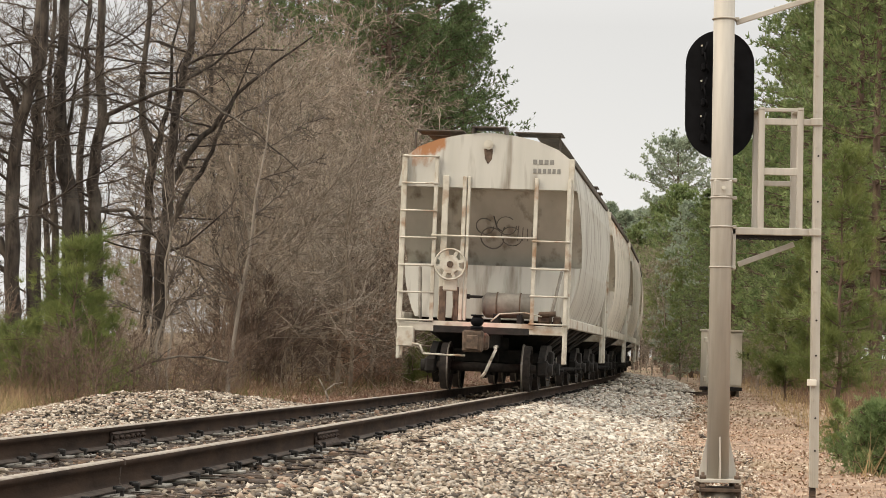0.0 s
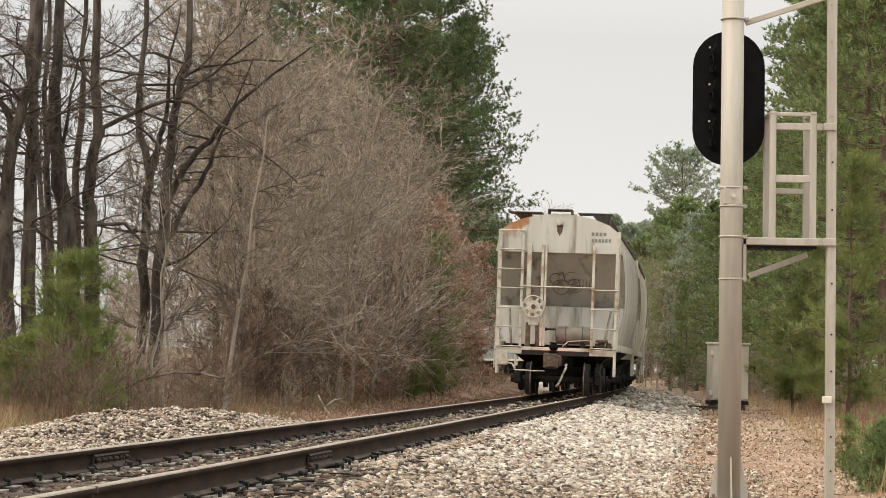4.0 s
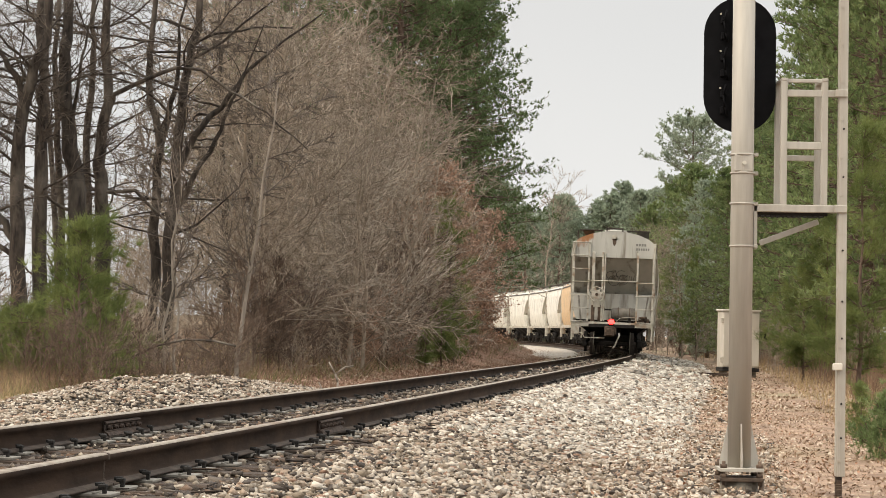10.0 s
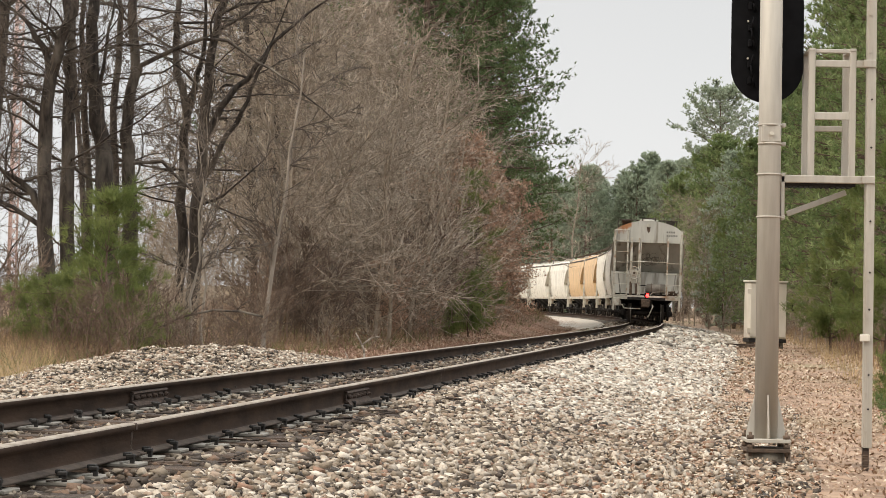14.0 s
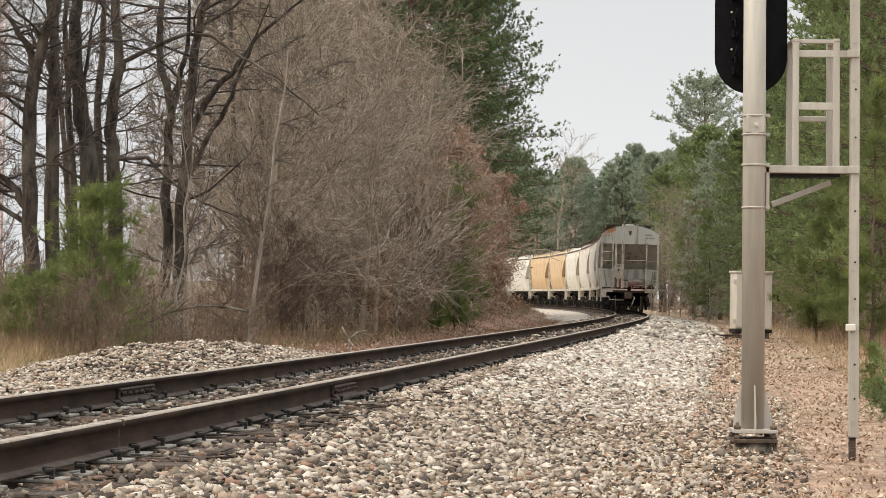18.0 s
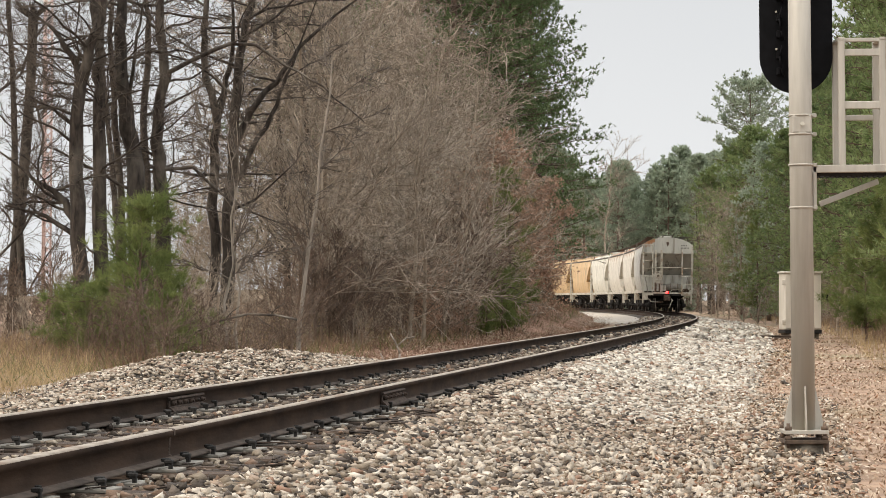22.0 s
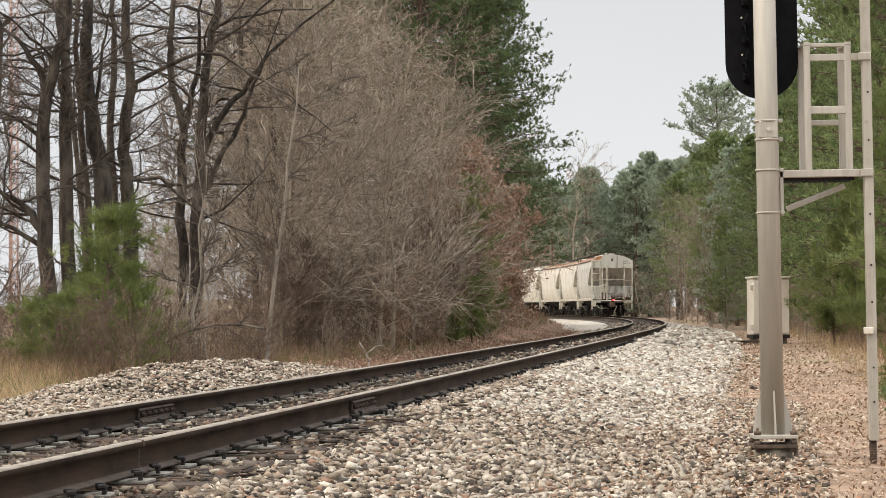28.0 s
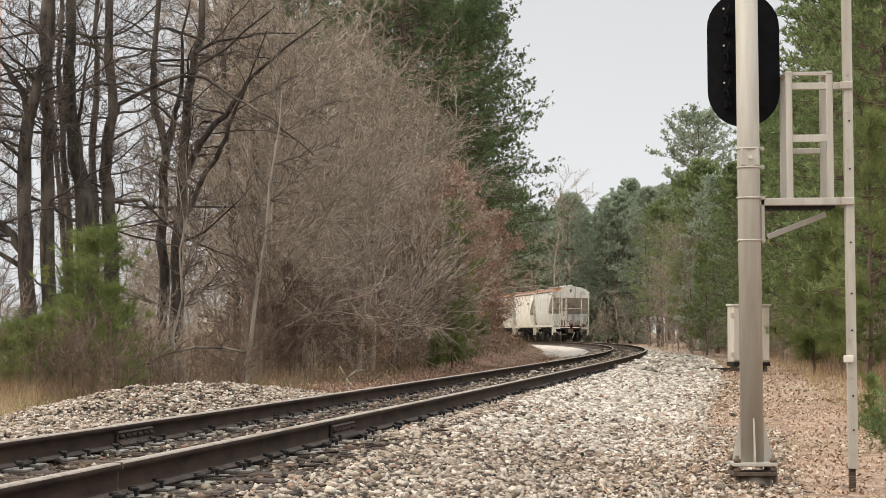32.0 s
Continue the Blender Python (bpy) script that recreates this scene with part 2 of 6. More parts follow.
M_CAR = {
    "grey": car_paint("grey_white_car_paint", (0.41, 0.4, 0.35), (0.53, 0.515, 0.46), 0.02, corner=0.4, dirt=0.35),
    "cream": car_paint("cream_car_paint", (0.55, 0.51, 0.43), (0.68, 0.64, 0.55), 0.25),
    "plain": car_paint("pale_cream_car_paint", (0.6, 0.57, 0.48), (0.72, 0.68, 0.58), 0.0),
    "orange": car_paint("faded_orange_car_paint", (0.56, 0.37, 0.19), (0.65, 0.45, 0.25), 0.03),
    "white": car_paint("white_car_paint", (0.66, 0.63, 0.55), (0.78, 0.75, 0.66), -0.03),
    "blue": car_paint("blue_grey_car_paint", (0.16, 0.19, 0.21), (0.27, 0.3, 0.31), 0.02),
}
M_UNDER = material("grimy_underframe", (0.008, 0.007, 0.006), (0.026, 0.022, 0.018), 8, 0.85, 0.1, 0.3)
M_WHEEL = material("rusty_wheel_steel", (0.014, 0.011, 0.009), (0.045, 0.034, 0.027), 12, 0.8, 0.2, 0.2)
M_TREAD = material("polished_wheel_tread", (0.22, 0.2, 0.17), (0.36, 0.33, 0.29), 20, 0.45, 0.8, 0.05)
M_DULL = material("dusty_grey_steel", (0.16, 0.145, 0.12), (0.28, 0.255, 0.215), 6, 0.7, 0.2, 0.1)
M_RUSTY = material("rusty_brake_steel", (0.06, 0.042, 0.03), (0.17, 0.115, 0.08), 9, 0.85, 0.2, 0.3)
M_HATCH = material("dark_roof_walk", (0.07, 0.06, 0.05), (0.14, 0.12, 0.1), 8, 0.8, 0.3, 0.2)
M_OFFWHITE = material("chipped_offwhite_paint", (0.42, 0.39, 0.32), (0.56, 0.53, 0.45), 5, 0.6, 0.0, 0.1, stain=(0.27, 0.17, 0.1), stain_scale=3, stain_amount=0.4)
M_PALE = material("pale_gravel", (0.33, 0.29, 0.24), (0.52, 0.47, 0.4), 3, 0.95, bump=0.6, stain=(0.4, 0.32, 0.25), stain_scale=0.5)
M_SCRAWL = material("faded_spray_paint", (0.13, 0.125, 0.115), (0.2, 0.195, 0.18), 10, 0.8, bump=0)
M_MARK = material("faded_grey_lettering", (0.16, 0.155, 0.14), (0.24, 0.235, 0.21), 20, 0.8, bump=0)
M_INK = material("faded_black_lettering", (0.07, 0.07, 0.065), (0.13, 0.13, 0.12), 10, 0.8, bump=0)
M_REDLAMP = bpy.data.materials.new("red_marker_lens")
M_REDLAMP.use_nodes = True
_b = M_REDLAMP.node_tree.nodes["Principled BSDF"]
_b.inputs["Base Color"].default_value = (0.6, 0.02, 0.02, 1)
_b.inputs["Emission Color"].default_value = (1.0, 0.02, 0.02, 1)
_b.inputs["Emission Strength"].default_value = 10.0


# ---- geometry tools ----
class Geo:
    """Gathers the faces of one mesh."""

    def __init__(self):
        self.v, self.f, self.s = [], [], []

    def add(self, verts, faces, smooth=False):
        k = len(self.v)
        self.v += [tuple(p) for p in verts]
        self.f += [tuple(k + i for i in q) for q in faces]
        self.s += [smooth] * len(faces)
        return self

    def box(self, x, y, z, sx, sy, sz, m=None, c=0.006):
        """A chamfered box round a centre."""
        hx, hy, hz = sx / 2, sy / 2, sz / 2
        c = min(c, hx * 0.4, hy * 0.4, hz * 0.4)
        vs, index = [], {}
        for a in (-1, 1):
            for b in (-1, 1):
                for d in (-1, 1):
                    for ax in range(3):
                        q = [a * (hx - c), b * (hy - c), d * (hz - c)]
                        q[ax] = (a * hx, b * hy, d * hz)[ax]
                        index[a, b, d, ax] = len(vs)
                        vs.append(Vector(q))
        fs = []
        for ax in range(3):
            o1, o2 = [(1, 2), (2, 0), (0, 1)][ax]
            for s in (-1, 1):
                quad = []
                for p, q in ((-1, -1), (1, -1), (1, 1), (-1, 1)):
                    key = [0, 0, 0]
                    key[ax], key[o1], key[o2] = s, p, q
                    quad.append(index[(*key, ax)])
                fs.append(quad if s > 0 else quad[::-1])
        for ax in range(3):
            o1, o2 = [(1, 2), (2, 0), (0, 1)][ax]
            for p in (-1, 1):
                for q in (-1, 1):
                    k1, k2 = [0, 0, 0], [0, 0, 0]
                    k1[o1], k1[o2], k1[ax] = p, q, -1
                    k2[o1], k2[o2], k2[ax] = p, q, 1
                    quad = [index[(*k1, o1)], index[(*k1, o2)], index[(*k2, o2)], index[(*k2, o1)]]
                    fs.append(quad[::-1] if p * q < 0 else quad)
        for a in (-1, 1):
            for b in (-1, 1):
                for d in (-1, 1):
                    tri = [index[a, b, d, i] for i in range(3)]
                    fs.append(tri if a * b * d > 0 else tri[::-1])
        t = Matrix.Translation((x, y, z)) @ (m or Matrix.Identity(4))
        return self.add([t @ q for q in vs], fs)

    def rod(self, p0, p1, r0, r1=None, n=10, caps=True):
        p0, p1 = Vector(p0), Vector(p1)
        r1 = r0 if r1 is None else r1
        q = (p1 - p0).to_track_quat("Z", "Y")
        ring = [q @ Vector((math.cos(i * math.tau / n), math.sin(i * math.tau / n), 0)) for i in range(n)]
        self.add([p0 + r0 * a for a in ring] + [p1 + r1 * a for a in ring],
                 [(i, (i + 1) % n, n + (i + 1) % n, n + i) for i in range(n)], True)
        if caps:
            k = len(self.v) - 2 * n
            self.f += [tuple(k + i for i in reversed(range(n))), tuple(k + n + i for i in range(n))]
            self.s += [False, False]
        return self

    def tube(self, points, r, n=6):
        for a, b in zip(points, points[1:]):
            self.rod(a, b, r, n=n)
        return self

    def extrude(self, profile, a, b, axis="y"):
        """A closed profile carried from a to b along an axis."""
        n = len(profile)
        place = {"y": lambda p, t: (p[0], t, p[1]), "x": lambda p, t: (t, p[0], p[1]), "z": lambda p, t: (p[0], p[1], t)}[axis]
        self.add([place(p, a) for p in profile] + [place(p, b) for p in profile],
                 [(i, (i + 1) % n, n + (i + 1) % n, n + i) for i in range(n)] + [tuple(reversed(range(n))), tuple(range(n, 2 * n))])
        return self

    def ring(self, c, normal, r, t, n=20, k=6):
        """A torus."""
        q = Vector(normal).to_track_quat("Z", "Y")
        vs, fs = [], []
        for i in range(n):
            a = i * math.tau / n
            for j in range(k):
                b = j * math.tau / k
                vs.append(Vector(c) + q @ Vector(((r + t * math.cos(b)) * math.cos(a), (r + t * math.cos(b)) * math.sin(a), t * math.sin(b))))
                fs.append((i * k + j, (i + 1) % n * k + j, (i + 1) % n * k + (j + 1) % k, i * k + (j + 1) % k))
        return self.add(vs, fs, True)

    def mesh(self, name):
        me = bpy.data.meshes.new(name)
        me.from_pydata(self.v, [], self.f)
        me.polygons.foreach_set("use_smooth", self.s)
        bm = bmesh.new()
        bm.from_mesh(me)
        bmesh.ops.recalc_face_normals(bm, faces=bm.faces)
        bm.to_mesh(me)
        bm.free()
        return me


def part(name, geo, mat, parent=None, label=""):
    me = geo.mesh(name) if isinstance(geo, Geo) else geo
    if mat and not me.materials:
        me.materials.append(mat)
    ob = new(name, me)
    ob.parent = parent
    if label:
        tagged(ob, label)
    return ob


def fast_mesh(name, verts, tris, mat):
    """A mesh of triangles from arrays."""
    me = bpy.data.meshes.new(name)
    verts, tris = np.asarray(verts, np.float32), np.asarray(tris, np.int32)
    me.vertices.add(len(verts))
    me.vertices.foreach_set("co", verts.ravel())
    me.loops.add(tris.size)
    me.loops.foreach_set("vertex_index", tris.ravel())
    me.polygons.add(len(tris))
    me.polygons.foreach_set("loop_start", np.arange(0, tris.size, 3, dtype=np.int32))
    me.update(calc_edges=True)
    me.materials.append(mat)
    return me


def smooth(me):
    me.polygons.foreach_set("use_smooth", [True] * len(me.polygons))
    return me


def chain(segs, sides):
    """One unbroken tapering stem through successive segments."""
    pts = np.array([s[0] for s in segs] + [segs[-1][1]], float)
    rad = np.array([s[2] for s in segs] + [segs[-1][3]])
    d = np.gradient(pts, axis=0)
    d /= np.linalg.norm(d, axis=1, keepdims=True)
    u = np.cross(d, [0.0, 1.0, 0.0])
    u /= np.linalg.norm(u, axis=1, keepdims=True)
    w = np.cross(d, u)
    a = np.arange(sides) * math.tau / sides
    wob = 1 + 0.09 * np.sin(3 * a[None] + 1.7 * np.arange(len(pts))[:, None]) + 0.05 * np.sin(5 * a[None] - np.arange(len(pts))[:, None])
    v = pts[:, None] + (u[:, None] * np.cos(a)[None, :, None] + w[:, None] * np.sin(a)[None, :, None]) * (rad[:, None] * wob)[:, :, None]
    k = np.arange(len(segs))[:, None] * sides
    i, j = np.arange(sides)[None], (np.arange(sides)[None] + 1) % sides
    t = np.concatenate([np.stack([k + i, k + j, k + sides + j], 2), np.stack([k + i, k + sides + j, k + sides + i], 2)], 1)
    return v.reshape(-1, 3), t.reshape(-1, 3)


def thing(name, label, category, group="", at=None):
    ob = new(name)
    ob.empty_display_size = 0.2
    if at is not None:
        ob.matrix_world = at
    return tagged(ob, label, category, group)


# ---- the track's line ----
STEP = 0.5
ARC = np.arange(-70, 330, STEP)
BEND = np.where(ARC < 0, -0.0003, np.interp(ARC, [0, 25, 50, 80, 110, 140, 175, 330], [-0.00097, -0.00008, -0.00043, -0.00188, -0.00141, -0.00234, -0.00291, -0.0031]))
_z = int(np.argmin(abs(ARC)))
HEAD = np.cumsum(BEND) * STEP
HEAD = HEAD - HEAD[_z] + 0.15915 - 0.0005
CX = np.cumsum(np.sin(HEAD)) * STEP
CY = np.cumsum(np.cos(HEAD)) * STEP
CX, CY = CX - CX[_z] - 3.278 + 0.08, CY - CY[_z] + 6.649 + 0.49


def on_track(l, offset=0.0, z=0.0):
    """The point at an arc length, a sideways offset to the right and a height over the rail heads."""
    h = np.interp(l, ARC, HEAD)
    return Vector((float(np.interp(l, ARC, CX) + offset * np.cos(h)), float(np.interp(l, ARC, CY) - offset * np.sin(h)), z))


def heading(l):
    return float(np.interp(l, ARC, HEAD))


def track_frame(x, y):
    """Arc length and offset of points, from the nearest place on the line."""
    x, y = np.atleast_1d(x).astype(float), np.atleast_1d(y).astype(float)
    l, o = np.empty_like(x), np.empty_like(x)
    for a in range(0, len(x), 4000):
        px, py = x[a:a + 4000, None], y[a:a + 4000, None]
        i = np.argmin((px - CX[None, ::2]) ** 2 + (py - CY[None, ::2]) ** 2, 1) * 2
        dx, dy = x[a:a + 4000] - CX[i], y[a:a + 4000] - CY[i]
        s, c = np.sin(HEAD[i]), np.cos(HEAD[i])
        l[a:a + 4000] = ARC[i] + dx * s + dy * c
        o[a:a + 4000] = dx * c - dy * s
    return l, o


def waves(x, y, size, seed=0.0):
    return (np.sin(x / size * 2.1 + seed) * np.cos(y / size * 1.7 + 1.3 * seed) + 0.6 * np.sin(x / size * 4.3 - y / size * 3.1 + 2 * seed)
            + 0.4 * np.sin(x / size * 7.7 + y / size * 9.1 + seed)) / 2


def ground_height(x, y):
    l, o = track_frame(x, y)
    right = np.interp(o, [-1.6, 1.6, 2.9, 5, 9, 20, 60], [-0.34, -0.34, -0.47, -0.52, -0.5, -0.2, 0.6])
    left = np.interp(-o, [1.6, 2.6, 4.5, 9, 25, 80], [-0.34, -0.5, -0.55, -0.45, -0.1, 0.8])
    z = np.where(o > 0, right, left)
    # the cutting's bank rises on the inner side of the curve
    rise = np.interp(l, [38, 62, 95, 150, 210, 260], [0, 0.35, 1, 1, 0.6, 0.3])
    z = z + np.where(o < 0, rise * np.interp(-o, [4.2, 6.5, 9, 12, 18, 30], [0, 0.8, 2.0, 2.4, 1.6, 0.6]), 0)
    z = z + np.interp(np.abs(o), [2.8, 7], [0, 1]) * 0.09 * waves(np.atleast_1d(x), np.atleast_1d(y), 2.3)
    # the standing place by the camera lies lower
    d = np.hypot(np.atleast_1d(x), np.atleast_1d(y))
    return z - 0.3 * np.interp(d, [2, 9], [1, 0])


def ground_at(x, y):
    return float(ground_height(np.array([x]), np.array([y]))[0])


def axis_nodes(bands):
    out = []
    for a, b, s in bands:
        out += list(np.arange(a, b, s))
    return np.array(out + [bands[-1][1]])


def build_ground():
    xs = axis_nodes([(-1500, -300, 300), (-300, -60, 30), (-60, -24, 3), (-24, 26, 0.4), (26, 60, 3), (60, 300, 30), (300, 1500, 300)])
    ys = axis_nodes([(-1500, -200, 260), (-200, -20, 20), (-20, 4, 2), (4, 60, 0.5), (60, 230, 1.0), (230, 300, 10), (300, 1500, 200)])
    gx, gy = np.meshgrid(xs, ys)
    z = ground_height(gx.ravel(), gy.ravel())
    v = np.stack([gx.ravel(), gy.ravel(), z], 1)
    w, h = len(xs), len(ys)
    i = (np.arange(h - 1)[:, None] * w + np.arange(w - 1)[None]).ravel()
    tris = np.concatenate([np.stack([i, i + 1, i + w + 1], 1), np.stack([i, i + w + 1, i + w], 1)])
    ob = tagged(new("ground", fast_mesh("ground", v, tris, M_GROUND)), "brown leaf-strewn soil along a railway cutting", "ground", kind="structure")
    ob.data.polygons.foreach_set("use_smooth", [True] * len(ob.data.polygons))
    return ob


build_ground()


def sweep(name, offsets, heights, l0, l1, step, mat, wob=0.0, closed=False):
    """A strip or bar with one cross-section carried along the track."""
    ls = np.arange(l0, l1 + step / 2, step)
    h = np.interp(ls, ARC, HEAD)
    px, py = np.interp(ls, ARC, CX), np.interp(ls, ARC, CY)
    o, z = np.array(offsets), np.array(heights)
    X = px[:, None] + o[None] * np.cos(h)[:, None]
    Y = py[:, None] - o[None] * np.sin(h)[:, None]
    Z = np.repeat(z[None], len(ls), 0)
    if wob:
        Z = Z + wob * waves(X, Y, 0.8) + wob * 0.5 * waves(X, Y, 0.23, 3)
    n, k = len(ls), len(o)
    cols = np.arange(k if closed else k - 1)
    i = (np.arange(n - 1)[:, None] * k + cols[None]).ravel()
    j = (np.arange(n - 1)[:, None] * k + ((cols + 1) % k)[None]).ravel()
    tris = np.concatenate([np.stack([i, j, j + k], 1), np.stack([i, j + k, i + k], 1)])
    return fast_mesh(name, np.stack([X, Y, Z], 2).reshape(-1, 3), tris, mat)


bed_offsets = list(np.arange(-3.1, 3.7, 0.2))
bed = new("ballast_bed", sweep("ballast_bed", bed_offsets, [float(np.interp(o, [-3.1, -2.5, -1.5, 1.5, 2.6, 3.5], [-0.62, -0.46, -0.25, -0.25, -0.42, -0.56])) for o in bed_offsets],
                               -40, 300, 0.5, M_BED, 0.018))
tagged(bed, "pale grey crushed-stone ballast bed under the track, its base darkened as gap shade", "ballast", kind="structure")


def gravel_apron():
    """Pale gravel that widens from the track's edge and runs on along the inner side of the curve."""
    ls, ks = np.arange(92, 190, 1.0), np.linspace(0, 1, 7)
    L, K = np.meshgrid(ls, ks, indexing="ij")
    wide = np.interp(L, [92, 98, 106, 190], [0.1, 1.6, 3.3, 3.3]) + 0.25 * np.sin(L * 0.9) * K
    O = -1.9 - wide * K
    h = np.interp(L, ARC, HEAD)
    X, Y = np.interp(L, ARC, CX) + O * np.cos(h), np.interp(L, ARC, CY) - O * np.sin(h)
    Z = np.interp(K, [0, 0.25, 0.8, 1], [-0.3, -0.36, -0.4, -0.6]) + 0.02 * waves(X, Y, 0.8)
    k = len(ks)
    i = (np.arange(len(ls) - 1)[:, None] * k + np.arange(k - 1)[None]).ravel()
    me = fast_mesh("gravel_apron", np.stack([X, Y, Z], 2).reshape(-1, 3), np.concatenate([np.stack([i, i + k, i + k + 1], 1), np.stack([i, i + k + 1, i + 1], 1)]), M_PALE)
    return tagged(new("gravel_apron", me), "pale gravel apron on the inner side of the curve", "gravel", kind="structure")


gravel_apron()


def clay_foot():
    """Bare reddish soil at the foot of the cutting's bank."""
    ls, os = np.arange(66, 150, 1.0), np.arange(-9.0, -3.9, 0.5)
    L, O = np.meshgrid(ls, os, indexing="ij")
    O = O + 0.5 * np.sin(L * 0.7)
    h = np.interp(L, ARC, HEAD)
    X, Y = np.interp(L, ARC, CX) + O * np.cos(h), np.interp(L, ARC, CY) - O * np.sin(h)
    Z = ground_height(X.ravel(), Y.ravel()).reshape(X.shape) + 0.05
    Z[:, 0] -= 0.2
    Z[:, -1] -= 0.2
    k = len(os)
    i = (np.arange(len(ls) - 1)[:, None] * k + np.arange(k - 1)[None]).ravel()
    me = fast_mesh("clay_foot", np.stack([X, Y, Z], 2).reshape(-1, 3), np.concatenate([np.stack([i, i + k, i + k + 1], 1), np.stack([i, i + k + 1, i + 1], 1)]), M_CLAY)
    return tagged(new("clay_foot", me), "bare reddish clay at the foot of the bank", "soil", kind="structure")


clay_foot()


# ---- rails, ties ----
RAIL_HALF = [(0.0, 0.0), (0.028, -0.001), (0.036, -0.009), (0.037, -0.036), (0.012, -0.048), (0.009, -0.14), (0.02, -0.152), (0.07, -0.164), (0.071, -0.176), (0.0, -0.176)]
RAIL_PROFILE = RAIL_HALF + [(-x, z) for x, z in RAIL_HALF[-2:0:-1]]
RAIL_LIFT = {-1: -0.0075, 1: 0.0075}


def build_rail(side):
    o = [0.7525 * side + x for x, _ in RAIL_PROFILE]
    z = [RAIL_LIFT[side] + zz for _, zz in RAIL_PROFILE]
    me = sweep("rail", o, z, -40, 300, 0.5, M_RAIL, closed=True)
    me.materials.append(M_RAILTOP)
    k = len(o)
    mi = np.zeros(len(me.polygons), np.int32)
    cols = np.tile(np.arange(k), (len(me.polygons) // (2 * k)))
    top = np.isin(cols, [0, 1, k - 1, k - 2])
    mi[:] = np.concatenate([top, top]).astype(np.int32)
    me.materials.append(M_RAILFOOT)
    foot = np.isin(cols, [6, 7, k - 7, k - 8])
    mi[np.concatenate([foot, foot])] = 2
    me.polygons.foreach_set("material_index", mi)
    return tagged(new("rail", me), "rust-brown steel rail with a worn bright head", "rail", "pair of rails", "structure")


RAILS = {s: build_rail(s) for s in (-1, 1)}


def joint_bar(side, l):
    """A bolted joint bar on the rail's face towards the path."""
    rail = RAILS[side]
    at = Matrix.Translation(on_track(l, 0.7525 * side, RAIL_LIFT[side])) @ pose(0, 0, 0, 0, 0, -math.degrees(heading(l)))
    g = Geo().extrude([(0.012, -0.045), (0.043, -0.05), (0.048, -0.062), (0.03, -0.075), (0.03, -0.12), (0.056, -0.135), (0.075, -0.158), (0.02, -0.15)], -0.46, 0.46)
    bar = part("joint_bar", g, M_IRON, rail, "rusty bolted joint bar")
    bar.matrix_world = at
    for i in range(6):
        y = -0.39 + i * 0.156
        b = Geo().rod((0.028, y, -0.096), (0.062, y, -0.096), 0.02, n=6).rod((0.06, y, -0.096), (0.075, y, -0.096), 0.011, n=8)
        part("bolt", b, M_IRON, bar)


def build_ties():
    rng = random.Random(5)
    g = Geo().box(0, 0, -0.09, 2.59, 0.23, 0.175, c=0.012)
    base = part("tie", g, M_TIE)
    tagged(base, "dark weathered wooden railway tie sunk in ballast", "tie", "ties under the track")
    base.location = (0, 0, 0)
    for s in (-1, 1):
        p = part("tie_plate", Geo().box(0.7525 * s, 0, 0.008, 0.36, 0.19, 0.018, c=0.004).box(0.7525 * s + 0.09, 0, 0.018, 0.02, 0.19, 0.014, c=0.003)
                 .box(0.7525 * s - 0.09, 0, 0.018, 0.02, 0.19, 0.014, c=0.003), M_DULL, base, "dusty grey tie plate")
        for dx, dy in ((0.086, 0.05), (-0.086, -0.05), (0.14, -0.06)):
            part("spike", Geo().box(0.7525 * s + dx, dy, 0.034, 0.022, 0.022, 0.05, c=0.003).box(0.7525 * s + dx * 0.93, dy, 0.056, 0.046, 0.036, 0.02, c=0.005), M_UNDER, p, "dark spike")
    ls = [-4 + i * 0.52 for i in range(150)]
    for i, l in enumerate(ls):
        m = Matrix.Translation(on_track(l, rng.uniform(-0.07, 0.07), -0.2 + rng.uniform(-0.008, 0.006))) @ pose(0, 0, 0, 0, rng.uniform(-0.4, 0.4), -math.degrees(heading(l)) + rng.uniform(-1.5, 1.5))
        if i == 0:
            base.matrix_world = m
        else:
            copy_thing(base, m)
    rest = Geo()
    for i in range(300):
        l = ls[-1] + 0.52 * (i + 1)
        p = on_track(l, 0, -0.197 - 0.0875)
        rest.box(*p, 2.59, 0.23, 0.175, pose(0, 0, 0, 0, 0, -math.degrees(heading(l))), c=0.01)
    tagged(part("ties", rest, M_TIE), "dark weathered wooden ties further along the track", "tie", "ties under the track", "stuff")


build_ties()
joint_bar(1, 10.3)
joint_bar(-1, 9.3)


def weld_collar(side, l):
    """A shop weld: a slight collar round the rail."""
    g = Geo().extrude([(x * 1.07, z * 1.01 + 0.0012) for x, z in RAIL_PROFILE], -0.016, 0.016)
    c = part("weld_collar", g, M_IRON, RAILS[side], "raised rail weld")
    c.matrix_world = Matrix.Translation(on_track(l, 0.7525 * side, RAIL_LIFT[side])) @ pose(0, 0, 0, 0, 0, -math.degrees(heading(l)))


weld_collar(1, 4.24)
weld_collar(1, 14.95)


# ---- hopper cars ----
LENGTH, PITCH, TRUCK = 11.9, 12.9, 1.95
SIDE = [(1.36, 1.3), (1.43, 1.45), (1.53, 1.75), (1.59, 2.05), (1.615, 2.28), (1.615, 2.3), (1.64, 2.75), (1.63, 3.2), (1.59, 3.58), (1.59, 3.6), (1.53, 3.95), (1.47, 4.14),
        (1.25, 4.31), (0.9, 4.45), (0.5, 4.54), (0.15, 4.58)]


def recess(z):
    """How far the end sheet lies inside the car's end at a height."""
    return float(np.interp(z, [1.3, 2.28, 2.3, 3.58, 3.6, 4.6], [1.1, 1.25, 1.75, 0.28, 0.0, 0.0]))


